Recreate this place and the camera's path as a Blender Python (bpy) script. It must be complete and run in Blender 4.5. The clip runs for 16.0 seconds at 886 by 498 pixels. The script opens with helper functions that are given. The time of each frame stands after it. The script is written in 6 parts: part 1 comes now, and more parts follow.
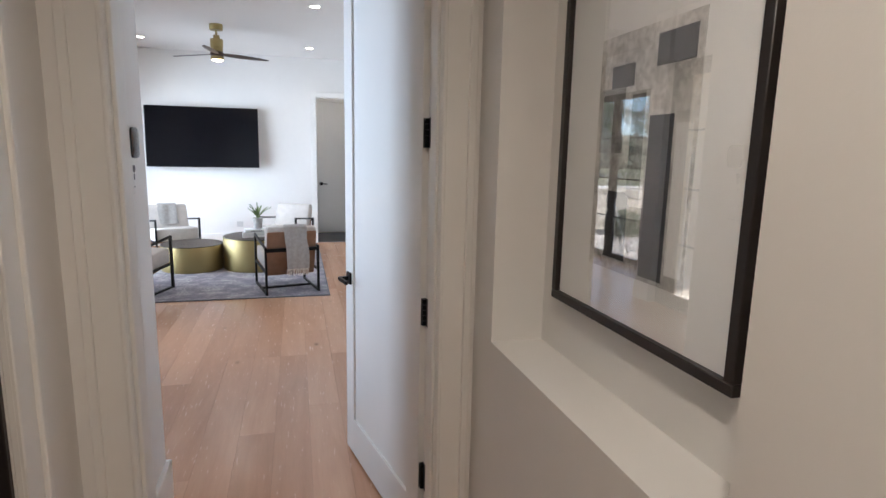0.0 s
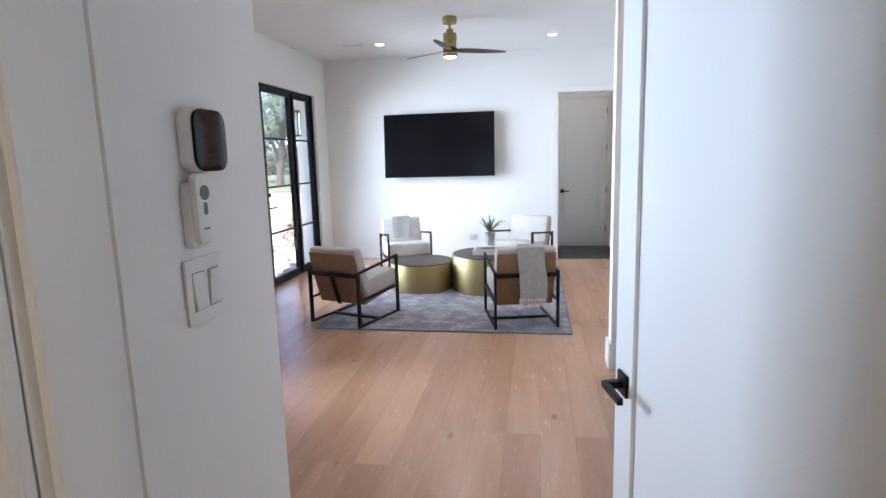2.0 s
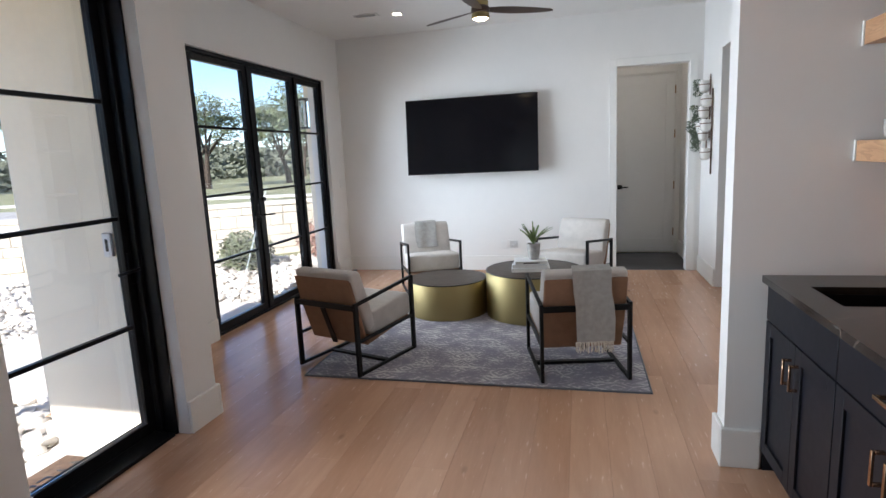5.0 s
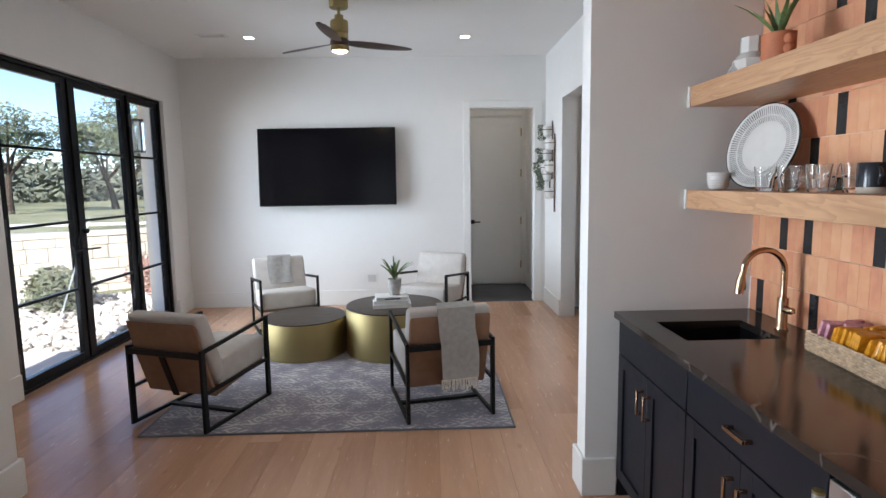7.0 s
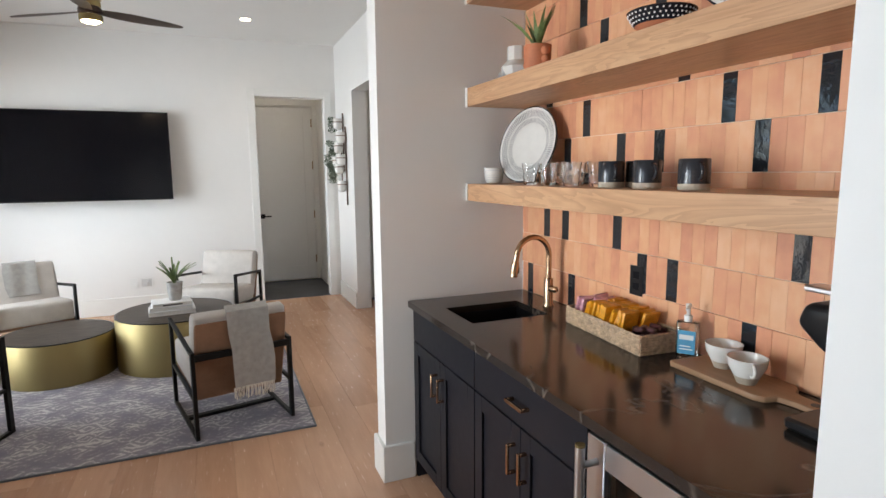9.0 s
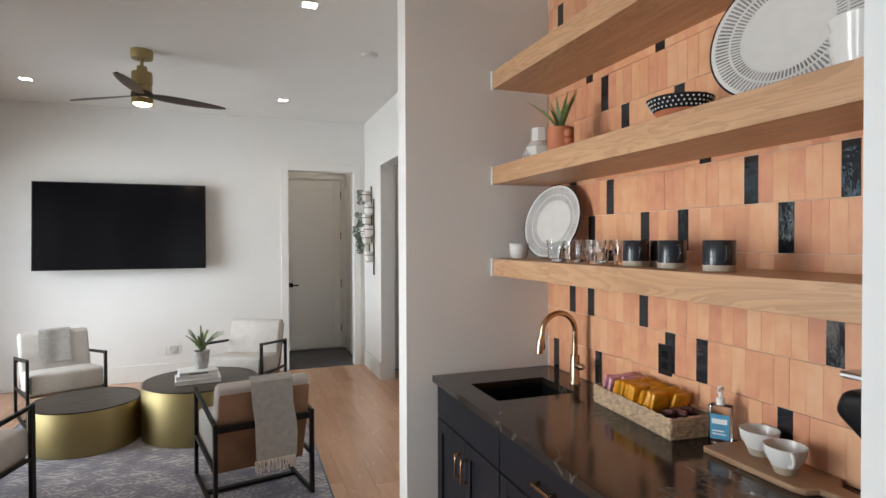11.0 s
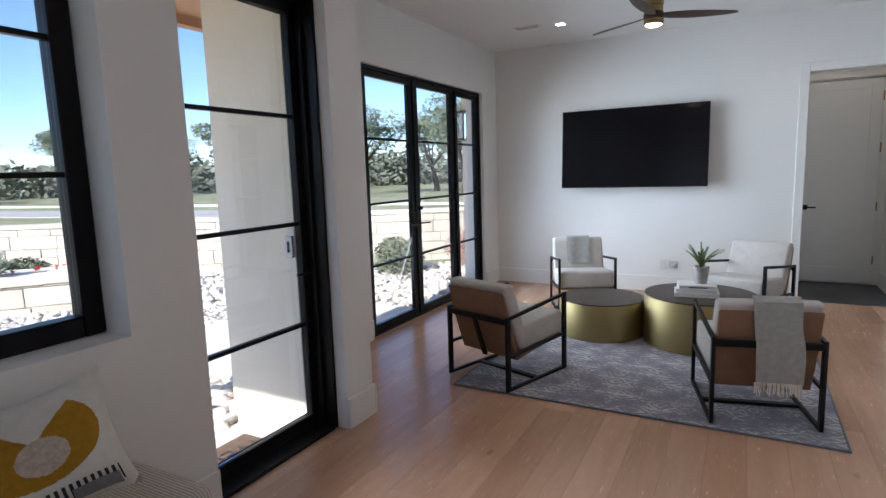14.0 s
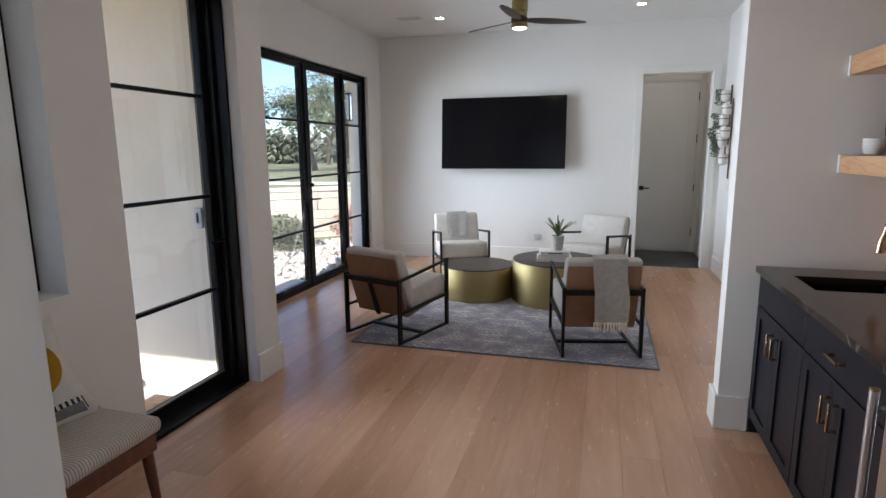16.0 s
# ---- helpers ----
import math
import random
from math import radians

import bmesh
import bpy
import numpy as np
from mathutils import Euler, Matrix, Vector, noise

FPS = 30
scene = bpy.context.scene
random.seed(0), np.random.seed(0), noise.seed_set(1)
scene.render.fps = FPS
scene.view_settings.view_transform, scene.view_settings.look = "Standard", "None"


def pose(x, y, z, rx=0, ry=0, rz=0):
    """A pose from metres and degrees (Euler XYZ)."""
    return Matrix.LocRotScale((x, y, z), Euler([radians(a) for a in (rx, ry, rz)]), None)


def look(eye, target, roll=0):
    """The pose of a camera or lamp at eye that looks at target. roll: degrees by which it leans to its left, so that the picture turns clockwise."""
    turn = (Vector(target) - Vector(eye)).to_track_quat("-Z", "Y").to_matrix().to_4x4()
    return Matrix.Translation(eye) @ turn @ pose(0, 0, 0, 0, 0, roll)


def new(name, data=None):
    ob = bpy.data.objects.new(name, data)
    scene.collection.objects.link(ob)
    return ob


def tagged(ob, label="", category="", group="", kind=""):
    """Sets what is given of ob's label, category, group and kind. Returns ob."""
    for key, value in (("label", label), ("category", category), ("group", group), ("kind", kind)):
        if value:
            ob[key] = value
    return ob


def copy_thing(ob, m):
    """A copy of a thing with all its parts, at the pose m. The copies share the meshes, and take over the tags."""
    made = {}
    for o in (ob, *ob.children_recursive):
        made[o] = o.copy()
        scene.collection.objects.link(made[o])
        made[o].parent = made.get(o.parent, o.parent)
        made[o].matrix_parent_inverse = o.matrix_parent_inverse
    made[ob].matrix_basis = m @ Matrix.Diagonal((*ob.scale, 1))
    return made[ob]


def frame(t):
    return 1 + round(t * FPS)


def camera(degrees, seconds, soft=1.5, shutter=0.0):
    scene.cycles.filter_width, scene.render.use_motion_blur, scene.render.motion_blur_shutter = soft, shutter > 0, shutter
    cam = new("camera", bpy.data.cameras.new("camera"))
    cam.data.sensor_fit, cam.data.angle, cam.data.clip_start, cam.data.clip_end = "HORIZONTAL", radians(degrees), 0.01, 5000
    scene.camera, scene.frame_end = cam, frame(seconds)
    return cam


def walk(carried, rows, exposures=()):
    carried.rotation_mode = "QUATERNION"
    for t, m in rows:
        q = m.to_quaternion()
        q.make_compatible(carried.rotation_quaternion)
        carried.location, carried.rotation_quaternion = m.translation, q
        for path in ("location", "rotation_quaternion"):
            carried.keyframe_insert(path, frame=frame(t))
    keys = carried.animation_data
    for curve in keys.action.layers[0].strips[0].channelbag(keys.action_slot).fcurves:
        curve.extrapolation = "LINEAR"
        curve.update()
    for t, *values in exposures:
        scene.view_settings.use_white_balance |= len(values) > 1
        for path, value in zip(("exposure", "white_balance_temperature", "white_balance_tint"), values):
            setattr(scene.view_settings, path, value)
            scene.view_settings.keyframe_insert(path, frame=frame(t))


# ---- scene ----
cam = camera(77.1, 16.0)
EXPOSURES = [(0.0, 1.65, 6000, 13), (0.5, 1.85, 6000, 13), (1.0, 1.8, 6000, 13), (2.0, 1.75, 5800, 12), (2.5, 1.45, 6150, 12), (3.0, 1.35, 6350, 12), (5.5, 1.05, 6250, 12), (7.0, 1.1, 6250, 12), (8.5, 1.25, 6700, 12), (11.0, 1.05, 6900, 12), (12.5, 1.2, 6150, 12), (14.0, 0.85, 6000, 12), (16.0, 0.9, 6350, 12)]
PATH = [
    (0, (0.618, 1.061, 1.562), (1.123, 2.967, 1.223), 1.2),
    (0.5, (0.648, 1.316, 1.552), (0.818, 3.281, 1.218), 0.8),
    (1, (0.653, 1.649, 1.543), (0.578, 3.617, 1.198), -0.1),
    (1.5, (0.659, 2.009, 1.524), (0.437, 3.968, 1.19), -0.9),
    (2, (0.637, 2.366, 1.533), (0.308, 4.313, 1.213), -1.6),
    (2.5, (0.575, 2.684, 1.545), (0.155, 4.616, 1.238), -2.2),
    (3, (0.599, 2.957, 1.531), (0.107, 4.872, 1.233), -2.8),
    (5.5, (0.496, 3.777, 1.49), (0.031, 5.694, 1.158), -2.6),
    (6, (0.468, 3.795, 1.517), (0.109, 5.741, 1.229), -2.0),
    (6.5, (0.442, 3.801, 1.529), (0.259, 5.777, 1.281), -1.3),
    (7, (0.436, 3.802, 1.528), (0.484, 5.787, 1.29), -0.9),
    (7.5, (0.439, 3.805, 1.533), (0.737, 5.766, 1.278), -0.8),
    (8, (0.447, 3.823, 1.537), (0.989, 5.726, 1.246), -0.7),
    (8.5, (0.453, 3.823, 1.533), (1.201, 5.652, 1.224), -0.4),
    (11, (0.44, 3.798, 1.566), (1.117, 5.679, 1.537), -0.2),
    (11.5, (0.422, 3.784, 1.57), (0.813, 5.745, 1.539), -1.0),
    (12, (0.403, 3.768, 1.568), (0.449, 5.767, 1.525), -1.5),
    (12.5, (0.398, 3.761, 1.557), (0.081, 5.735, 1.495), -1.7),
    (13, (0.387, 3.752, 1.551), (-0.241, 5.648, 1.445), -1.6),
    (13.5, (0.398, 3.746, 1.541), (-0.45, 5.548, 1.36), -1.6),
    (14, (0.407, 3.725, 1.514), (-0.539, 5.465, 1.241), -1.8),
    (14.5, (0.408, 3.655, 1.504), (-0.515, 5.396, 1.159), -2.0),
    (15, (0.411, 3.528, 1.504), (-0.412, 5.311, 1.125), -1.7),
    (15.5, (0.457, 3.389, 1.512), (-0.223, 5.232, 1.136), -1.2),
    (16, (0.515, 3.192, 1.515), (-0.026, 5.086, 1.166), -0.5),
]
walk(cam, [(t, look(eye, target, roll)) for t, eye, target, roll in PATH], EXPOSURES)


# ---- light ----
SUN_ELEV, SUN_AZ = 34.0, -97.0   # low winter sun along the porch; no beam reaches the rooms
world = bpy.data.worlds.new("sky")
scene.world = world
world.use_nodes = True
wn = world.node_tree.nodes
sky = wn.new("ShaderNodeTexSky")
sky.sky_type = "NISHITA"
sky.sun_disc = False
sky.air_density, sky.dust_density, sky.ozone_density = 0.8, 0.1, 4.0
sky.sun_elevation, sky.sun_rotation = radians(SUN_ELEV), radians(90 - SUN_AZ)
wn["Background"].inputs[1].default_value = 0.14
world.node_tree.links.new(sky.outputs[0], wn["Background"].inputs[0])
sun = new("sun", bpy.data.lights.new("sun", "SUN"))
sun.data.energy, sun.data.angle, sun.data.color = 5.0, radians(0.53), (1.0, 0.95, 0.87)
sun_dir = Vector((math.cos(radians(SUN_AZ)) * math.cos(radians(SUN_ELEV)), math.sin(radians(SUN_AZ)) * math.cos(radians(SUN_ELEV)), math.sin(radians(SUN_ELEV))))
sun.matrix_world = look(sun_dir * 50, (0, 0, 0))


def window_light(name, x, y, z, w, h, heading, spread, watts, color=(0.82, 0.92, 1.0), dip=0.0):
    """An added lamp boosting the sky's light at an opening, towards a plan heading."""
    ob = new(name, bpy.data.lights.new(name, "AREA"))
    ob.data.shape, ob.data.size, ob.data.size_y, ob.data.spread = "RECTANGLE", w, h, radians(spread)
    ob.data.energy, ob.data.color = watts, color
    ob.matrix_world = look((x, y, z), (x + math.cos(radians(heading)), y + math.sin(radians(heading)), z - math.tan(radians(dip))))
    return ob


for y in (8.4, 9.55):
    window_light("skylight_french", -2.49, y, 1.4, 1.1, 2.1, 14, 106, 14.5, (0.78, 0.90, 1.0), dip=9)
window_light("skylight_entry", -1.78, 5.72, 1.3, 0.7, 2.1, 0, 80, 12.5)
window_light("skylight_window", -1.74, 4.22, 1.72, 0.48, 1.4, -14, 84, 5.0, (0.72, 0.86, 1.0))


def down_light(x, y, z, watts, color=(1.0, 0.94, 0.86)):
    ob = new("lamp_glow", bpy.data.lights.new("lamp_glow", "SPOT"))
    ob.data.energy, ob.data.color, ob.data.spot_size, ob.data.spot_blend, ob.data.shadow_soft_size = watts, color, radians(150), 0.9, 0.05
    ob.matrix_world = look((x, y, z), (x, y, 0))


# ---- materials ----
def mat(name, color, rough=0.5, metal=0.0, vary=0.08, scale=8.0, bump=0.0, bump_scale=60.0, spec=0.5, stretch=(1, 1, 1), rand=0.0, coat=0.0, dark=None):
    """A surface with coarse and fine variation of its colour and gloss, and a fine relief."""
    m = bpy.data.materials.new(name)
    m.use_nodes = True
    nt = m.node_tree
    n, l = nt.nodes, nt.links
    b = n["Principled BSDF"]
    b.inputs["Metallic"].default_value = metal
    b.inputs["Specular IOR Level"].default_value = spec
    b.inputs["Coat Weight"].default_value = coat
    tc = n.new("ShaderNodeTexCoord")
    mp = n.new("ShaderNodeMapping")
    mp.inputs["Scale"].default_value = stretch
    l.new(tc.outputs["Object"], mp.inputs[0])
    coarse, fine = n.new("ShaderNodeTexNoise"), n.new("ShaderNodeTexNoise")
    coarse.inputs["Scale"].default_value, fine.inputs["Scale"].default_value = scale, scale * 9
    coarse.inputs["Detail"].default_value, fine.inputs["Detail"].default_value = 4, 3
    l.new(mp.outputs[0], coarse.inputs["Vector"])
    l.new(mp.outputs[0], fine.inputs["Vector"])
    add = n.new("ShaderNodeMath")
    add.operation = "MULTIPLY_ADD"
    add.inputs[1].default_value = 0.45
    l.new(fine.outputs[0], add.inputs[0])
    l.new(coarse.outputs[0], add.inputs[2])
    last = add.outputs[0]
    if rand:
        info = n.new("ShaderNodeObjectInfo")
        r = n.new("ShaderNodeMath")
        r.operation = "MULTIPLY_ADD"
        r.inputs[1].default_value = rand
        l.new(info.outputs["Random"], r.inputs[0])
        l.new(last, r.inputs[2])
        last = r.outputs[0]
    ramp = n.new("ShaderNodeMapRange")
    ramp.inputs[1].default_value, ramp.inputs[2].default_value = 0.45, 1.0 + rand
    l.new(last, ramp.inputs[0])
    mix = n.new("ShaderNodeMix")
    mix.data_type = "RGBA"
    lo = dark if dark else [c * (1 - vary * 1.6) for c in color]
    hi = [min(1, c * (1 + vary)) for c in color]
    mix.inputs[6].default_value, mix.inputs[7].default_value = (*lo, 1), (*hi, 1)
    l.new(ramp.outputs[0], mix.inputs[0])
    l.new(mix.outputs[2], b.inputs["Base Color"])
    rr = n.new("ShaderNodeMapRange")
    rr.inputs[3].default_value, rr.inputs[4].default_value = max(0.02, rough - 0.12 * rough), min(1, rough + 0.12 * rough)
    l.new(fine.outputs[0], rr.inputs[0])
    l.new(rr.outputs[0], b.inputs["Roughness"])
    if bump:
        bn, bt = n.new("ShaderNodeBump"), n.new("ShaderNodeTexNoise")
        bt.inputs["Scale"].default_value, bt.inputs["Detail"].default_value = bump_scale, 4
        l.new(mp.outputs[0], bt.inputs["Vector"])
        l.new(bt.outputs[0], bn.inputs["Height"])
        bn.inputs["Strength"].default_value, bn.inputs["Distance"].default_value = bump, 0.003
        l.new(bn.outputs[0], b.inputs["Normal"])
    return m


def glow(name, color, strength):
    m = bpy.data.materials.new(name)
    m.use_nodes = True
    b = m.node_tree.nodes["Principled BSDF"]
    b.inputs["Base Color"].default_value = (*color, 1)
    b.inputs["Emission Color"].default_value = (*color, 1)
    b.inputs["Emission Strength"].default_value = strength
    return m


def clear(name, tint=(1, 1, 1), rough=0.0, ior=1.45):
    m = bpy.data.materials.new(name)
    m.use_nodes = True
    b = m.node_tree.nodes["Principled BSDF"]
    b.inputs["Base Color"].default_value = (*tint, 1)
    b.inputs["Transmission Weight"].default_value = 1.0
    b.inputs["Roughness"].default_value = rough
    b.inputs["IOR"].default_value = ior
    return m


def wood(name, light, dark_c, rough, axis=1, ring=5.0, rand=0.25, spec=0.4, knots=False, relief=0.12, lines=0.0):
    """Wood with long grain along an axis, a tone of its own for each piece, and knots."""
    m = bpy.data.materials.new(name)
    m.use_nodes = True
    nt = m.node_tree
    n, l = nt.nodes, nt.links
    b = n["Principled BSDF"]
    b.inputs["Specular IOR Level"].default_value = spec
    tc, info = n.new("ShaderNodeTexCoord"), n.new("ShaderNodeObjectInfo")
    off = n.new("ShaderNodeVectorMath")
    off.operation = "MULTIPLY_ADD"
    off.inputs[1].default_value = (37.0, 53.0, 11.0)
    l.new(info.outputs["Random"], off.inputs[0])
    l.new(tc.outputs["Object"], off.inputs[2])
    mp = n.new("ShaderNodeMapping")
    sc = [ring * 2.2] * 3
    sc[axis] = ring * 0.22
    mp.inputs["Scale"].default_value = sc
    l.new(off.outputs[0], mp.inputs[0])
    grain, fine = n.new("ShaderNodeTexNoise"), n.new("ShaderNodeTexNoise")
    grain.inputs["Scale"].default_value, grain.inputs["Detail"].default_value, grain.inputs["Distortion"].default_value = 1.0, 5, 1.2
    fine.inputs["Scale"].default_value, fine.inputs["Detail"].default_value = 9.0, 3
    l.new(mp.outputs[0], grain.inputs["Vector"])
    l.new(mp.outputs[0], fine.inputs["Vector"])
    a = n.new("ShaderNodeMath")
    a.operation = "MULTIPLY_ADD"
    a.inputs[1].default_value = 0.35
    l.new(fine.outputs[0], a.inputs[0])
    l.new(grain.outputs[0], a.inputs[2])
    r = n.new("ShaderNodeMath")
    r.operation = "MULTIPLY_ADD"
    r.inputs[1].default_value = rand
    l.new(info.outputs["Random"], r.inputs[0])
    l.new(a.outputs[0], r.inputs[2])
    mr = n.new("ShaderNodeMapRange")
    mr.inputs[1].default_value, mr.inputs[2].default_value = 0.45, 0.95 + rand
    l.new(r.outputs[0], mr.inputs[0])
    mix = n.new("ShaderNodeMix")
    mix.data_type = "RGBA"
    mix.inputs[6].default_value, mix.inputs[7].default_value = (*dark_c, 1), (*light, 1)
    l.new(mr.outputs[0], mix.inputs[0])
    col = mix.outputs[2]
    if lines:
        # growth lines follow the contours of the grain
        la = n.new("ShaderNodeMath")
        la.operation = "MULTIPLY"
        la.inputs[1].default_value = lines
        l.new(grain.outputs[0], la.inputs[0])
        lb = n.new("ShaderNodeMath")
        lb.operation = "FRACT"
        l.new(la.outputs[0], lb.inputs[0])
        lr = n.new("ShaderNodeMapRange")
        lr.inputs[1].default_value, lr.inputs[2].default_value, lr.inputs[3].default_value, lr.inputs[4].default_value = 0.0, 0.7, 0.55, 0.0
        l.new(lb.outputs[0], lr.inputs[0])
        lm = n.new("ShaderNodeMix")
        lm.data_type = "RGBA"
        lm.inputs[7].default_value = (*[c * 0.72 for c in dark_c], 1)
        l.new(lr.outputs[0], lm.inputs[0])
        l.new(col, lm.inputs[6])
        col = lm.outputs[2]
    if knots:
        mk = n.new("ShaderNodeMapping")
        mk.inputs["Scale"].default_value = (5.5, 2.6, 5.5)
        l.new(off.outputs[0], mk.inputs[0])
        vo = n.new("ShaderNodeTexVoronoi")
        vo.inputs["Scale"].default_value = 0.62
        l.new(mk.outputs[0], vo.inputs["Vector"])
        kr = n.new("ShaderNodeMapRange")
        kr.inputs[1].default_value, kr.inputs[2].default_value, kr.inputs[3].default_value, kr.inputs[4].default_value = 0.008, 0.085, 0.8, 0.0
        l.new(vo.outputs["Distance"], kr.inputs[0])
        km = n.new("ShaderNodeMix")
        km.data_type = "RGBA"
        km.inputs[7].default_value = (*[c * 0.42 for c in dark_c], 1)
        l.new(kr.outputs[0], km.inputs[0])
        l.new(col, km.inputs[6])
        col = km.outputs[2]
    l.new(col, b.inputs["Base Color"])
    rr = n.new("ShaderNodeMapRange")
    rr.inputs[3].default_value, rr.inputs[4].default_value = rough - 0.08, rough + 0.1
    l.new(fine.outputs[0], rr.inputs[0])
    l.new(rr.outputs[0], b.inputs["Roughness"])
    bn = n.new("ShaderNodeBump")
    bn.inputs["Strength"].default_value, bn.inputs["Distance"].default_value = relief, 0.002
    l.new(a.outputs[0], bn.inputs["Height"])
    l.new(bn.outputs[0], b.inputs["Normal"])
    return m


PAINT = mat("wall_paint", (0.80, 0.78, 0.75), 0.62, vary=0.015, scale=1.2, bump=0.06, bump_scale=140, spec=0.3)
CEIL = mat("ceiling_paint", (0.80, 0.785, 0.76), 0.75, vary=0.015, scale=1.0, bump=0.05, bump_scale=120, spec=0.2)
TRIM = mat("trim_enamel", (0.80, 0.785, 0.75), 0.32, vary=0.015, scale=2.0)
DOORP = mat("door_enamel", (0.80, 0.79, 0.765), 0.34, vary=0.012, scale=2.0)
OAKF = wood("oak_floor", (0.67, 0.40, 0.255), (0.45, 0.24, 0.142), 0.23, axis=1, ring=5.0, rand=0.75, knots=True, spec=0.75, relief=0.0)
OAKS = wood("oak_shelf", (0.60, 0.36, 0.205), (0.46, 0.245, 0.125), 0.45, axis=1, ring=4.5, rand=0.1, lines=11.0)
SOFFIT = wood("soffit_cedar", (0.50, 0.27, 0.12), (0.32, 0.15, 0.06), 0.5, axis=1, ring=5.0, rand=0.4)
BOARD = wood("board_acacia", (0.42, 0.25, 0.14), (0.28, 0.15, 0.08), 0.5, axis=1, ring=9.0, rand=0.1)
WALNUT = wood("walnut", (0.17, 0.065, 0.035), (0.09, 0.03, 0.018), 0.35, axis=2, ring=9.0, rand=0.2)
BLADE = wood("fan_walnut", (0.085, 0.05, 0.035), (0.04, 0.022, 0.016), 0.4, axis=0, ring=9.0, rand=0.1)
BLACK = mat("black_steel", (0.007, 0.007, 0.0085), 0.36, vary=0.2, scale=6, spec=0.15)
CHAIRM = mat("chair_steel", (0.010, 0.0095, 0.0095), 0.45, metal=0.0, vary=0.25, scale=10, spec=0.22)
CABINET = mat("cabinet_navy", (0.0105, 0.0105, 0.0145), 0.42, vary=0.15, scale=3, spec=0.2)
SLATE = mat("slate_floor", (0.07, 0.068, 0.072), 0.5, vary=0.3, scale=3, bump=0.1)
LINEN = mat("linen_oatmeal", (0.56, 0.52, 0.48), 0.9, vary=0.06, scale=14, bump=0.5, bump_scale=420, spec=0.2)
TAN = mat("tan_back_cloth", (0.30, 0.175, 0.11), 0.85, vary=0.1, scale=12, bump=0.5, bump_scale=420, spec=0.2)
THROW = mat("throw_grey", (0.40, 0.385, 0.36), 0.95, vary=0.1, scale=30, bump=0.6, bump_scale=500, spec=0.1)
FRINGE = mat("fringe_cream", (0.72, 0.66, 0.57), 0.95, vary=0.1, scale=40, spec=0.1)
BRASS = mat("brushed_brass", (0.36, 0.285, 0.135), 0.5, metal=1.0, vary=0.03, scale=4)
BRONZE = mat("champagne_bronze", (0.52, 0.34, 0.21), 0.25, metal=1.0, vary=0.05, scale=20)
STEEL = mat("stainless", (0.62, 0.62, 0.63), 0.30, metal=1.0, vary=0.01, scale=2)
TABTOP = mat("table_top", (0.085, 0.066, 0.052), 0.46, vary=0.4, scale=7, stretch=(1, 6, 1), spec=0.25, bump=0.3, bump_scale=40)
SCREEN = mat("tv_screen", (0.003, 0.003, 0.0045), 0.14, vary=0.05, scale=3, spec=0.3)
PLASTIC = mat("black_plastic", (0.007, 0.007, 0.008), 0.3, vary=0.1)
WHITEP = mat("white_plastic", (0.78, 0.77, 0.74), 0.35, vary=0.02)
PORCELAIN = mat("porcelain", (0.70, 0.675, 0.63), 0.12, vary=0.03, scale=20)
CLAY = mat("terracotta", (0.50, 0.165, 0.075), 0.7, vary=0.12, scale=14, bump=0.15, bump_scale=120)
GREYC = mat("grey_ceramic", (0.58, 0.575, 0.57), 0.5, vary=0.12, scale=16)
STONEW = mat("stoneware_raw", (0.42, 0.35, 0.27), 0.7, vary=0.15, scale=30)
MUGM = mat("mug_glaze", (0.020, 0.021, 0.026), 0.22, vary=0.2, scale=15)
POTG = mat("pot_concrete", (0.42, 0.40, 0.375), 0.75, vary=0.2, scale=22, bump=0.3, bump_scale=90)
LEAF = mat("leaf_green", (0.17, 0.24, 0.085), 0.5, vary=0.45, scale=20)
LEAFG = mat("leaf_eucalyptus", (0.15, 0.185, 0.125), 0.6, vary=0.35, scale=20)
GLASS = clear("window_glass")
TUMBLER = clear("tumbler_glass", (0.97, 0.98, 0.98), 0.0, 1.45)
STUCCO = mat("stucco", (0.88, 0.80, 0.665), 0.9, vary=0.03, scale=3, bump=0.4, bump_scale=130, spec=0.1)
STONE = mat("limestone", (0.68, 0.62, 0.52), 0.9, vary=0.22, scale=3, bump=0.8, bump_scale=16, spec=0.1, rand=0.5)
MORTAR = mat("mortar", (0.55, 0.51, 0.45), 0.95, vary=0.1, scale=10, spec=0.1)
GRAVEL = mat("river_rock", (0.70, 0.665, 0.61), 0.8, vary=0.3, scale=2.2, spec=0.2)
CONCR = mat("concrete", (0.70, 0.67, 0.62), 0.85, vary=0.1, scale=2.0, bump=0.2, bump_scale=60)
GRASS = mat("winter_grass", (0.27, 0.275, 0.165), 0.95, vary=0.35, scale=0.35, spec=0.1, bump=0.6, bump_scale=20)
ASPH = mat("asphalt_drive", (0.38, 0.365, 0.345), 0.9, vary=0.15, scale=0.8)
BARK = mat("oak_bark", (0.075, 0.055, 0.042), 0.95, vary=0.3, scale=9, bump=0.8, bump_scale=22)
FOLI = mat("oak_leaves", (0.16, 0.19, 0.105), 0.75, vary=0.5, scale=0.9, spec=0.2)
FOLIFAR = mat("far_wood", (0.17, 0.185, 0.14), 0.9, vary=0.4, scale=0.25, spec=0.1)
SHRUBM = mat("sage_shrub", (0.16, 0.18, 0.115), 0.8, vary=0.4, scale=6, spec=0.2)
PINKG = mat("pink_muhly", (0.36, 0.21, 0.17), 0.9, vary=0.3, scale=6, spec=0.1)
AGAVE = mat("agave_leaf", (0.22, 0.29, 0.23), 0.6, vary=0.25, scale=9)
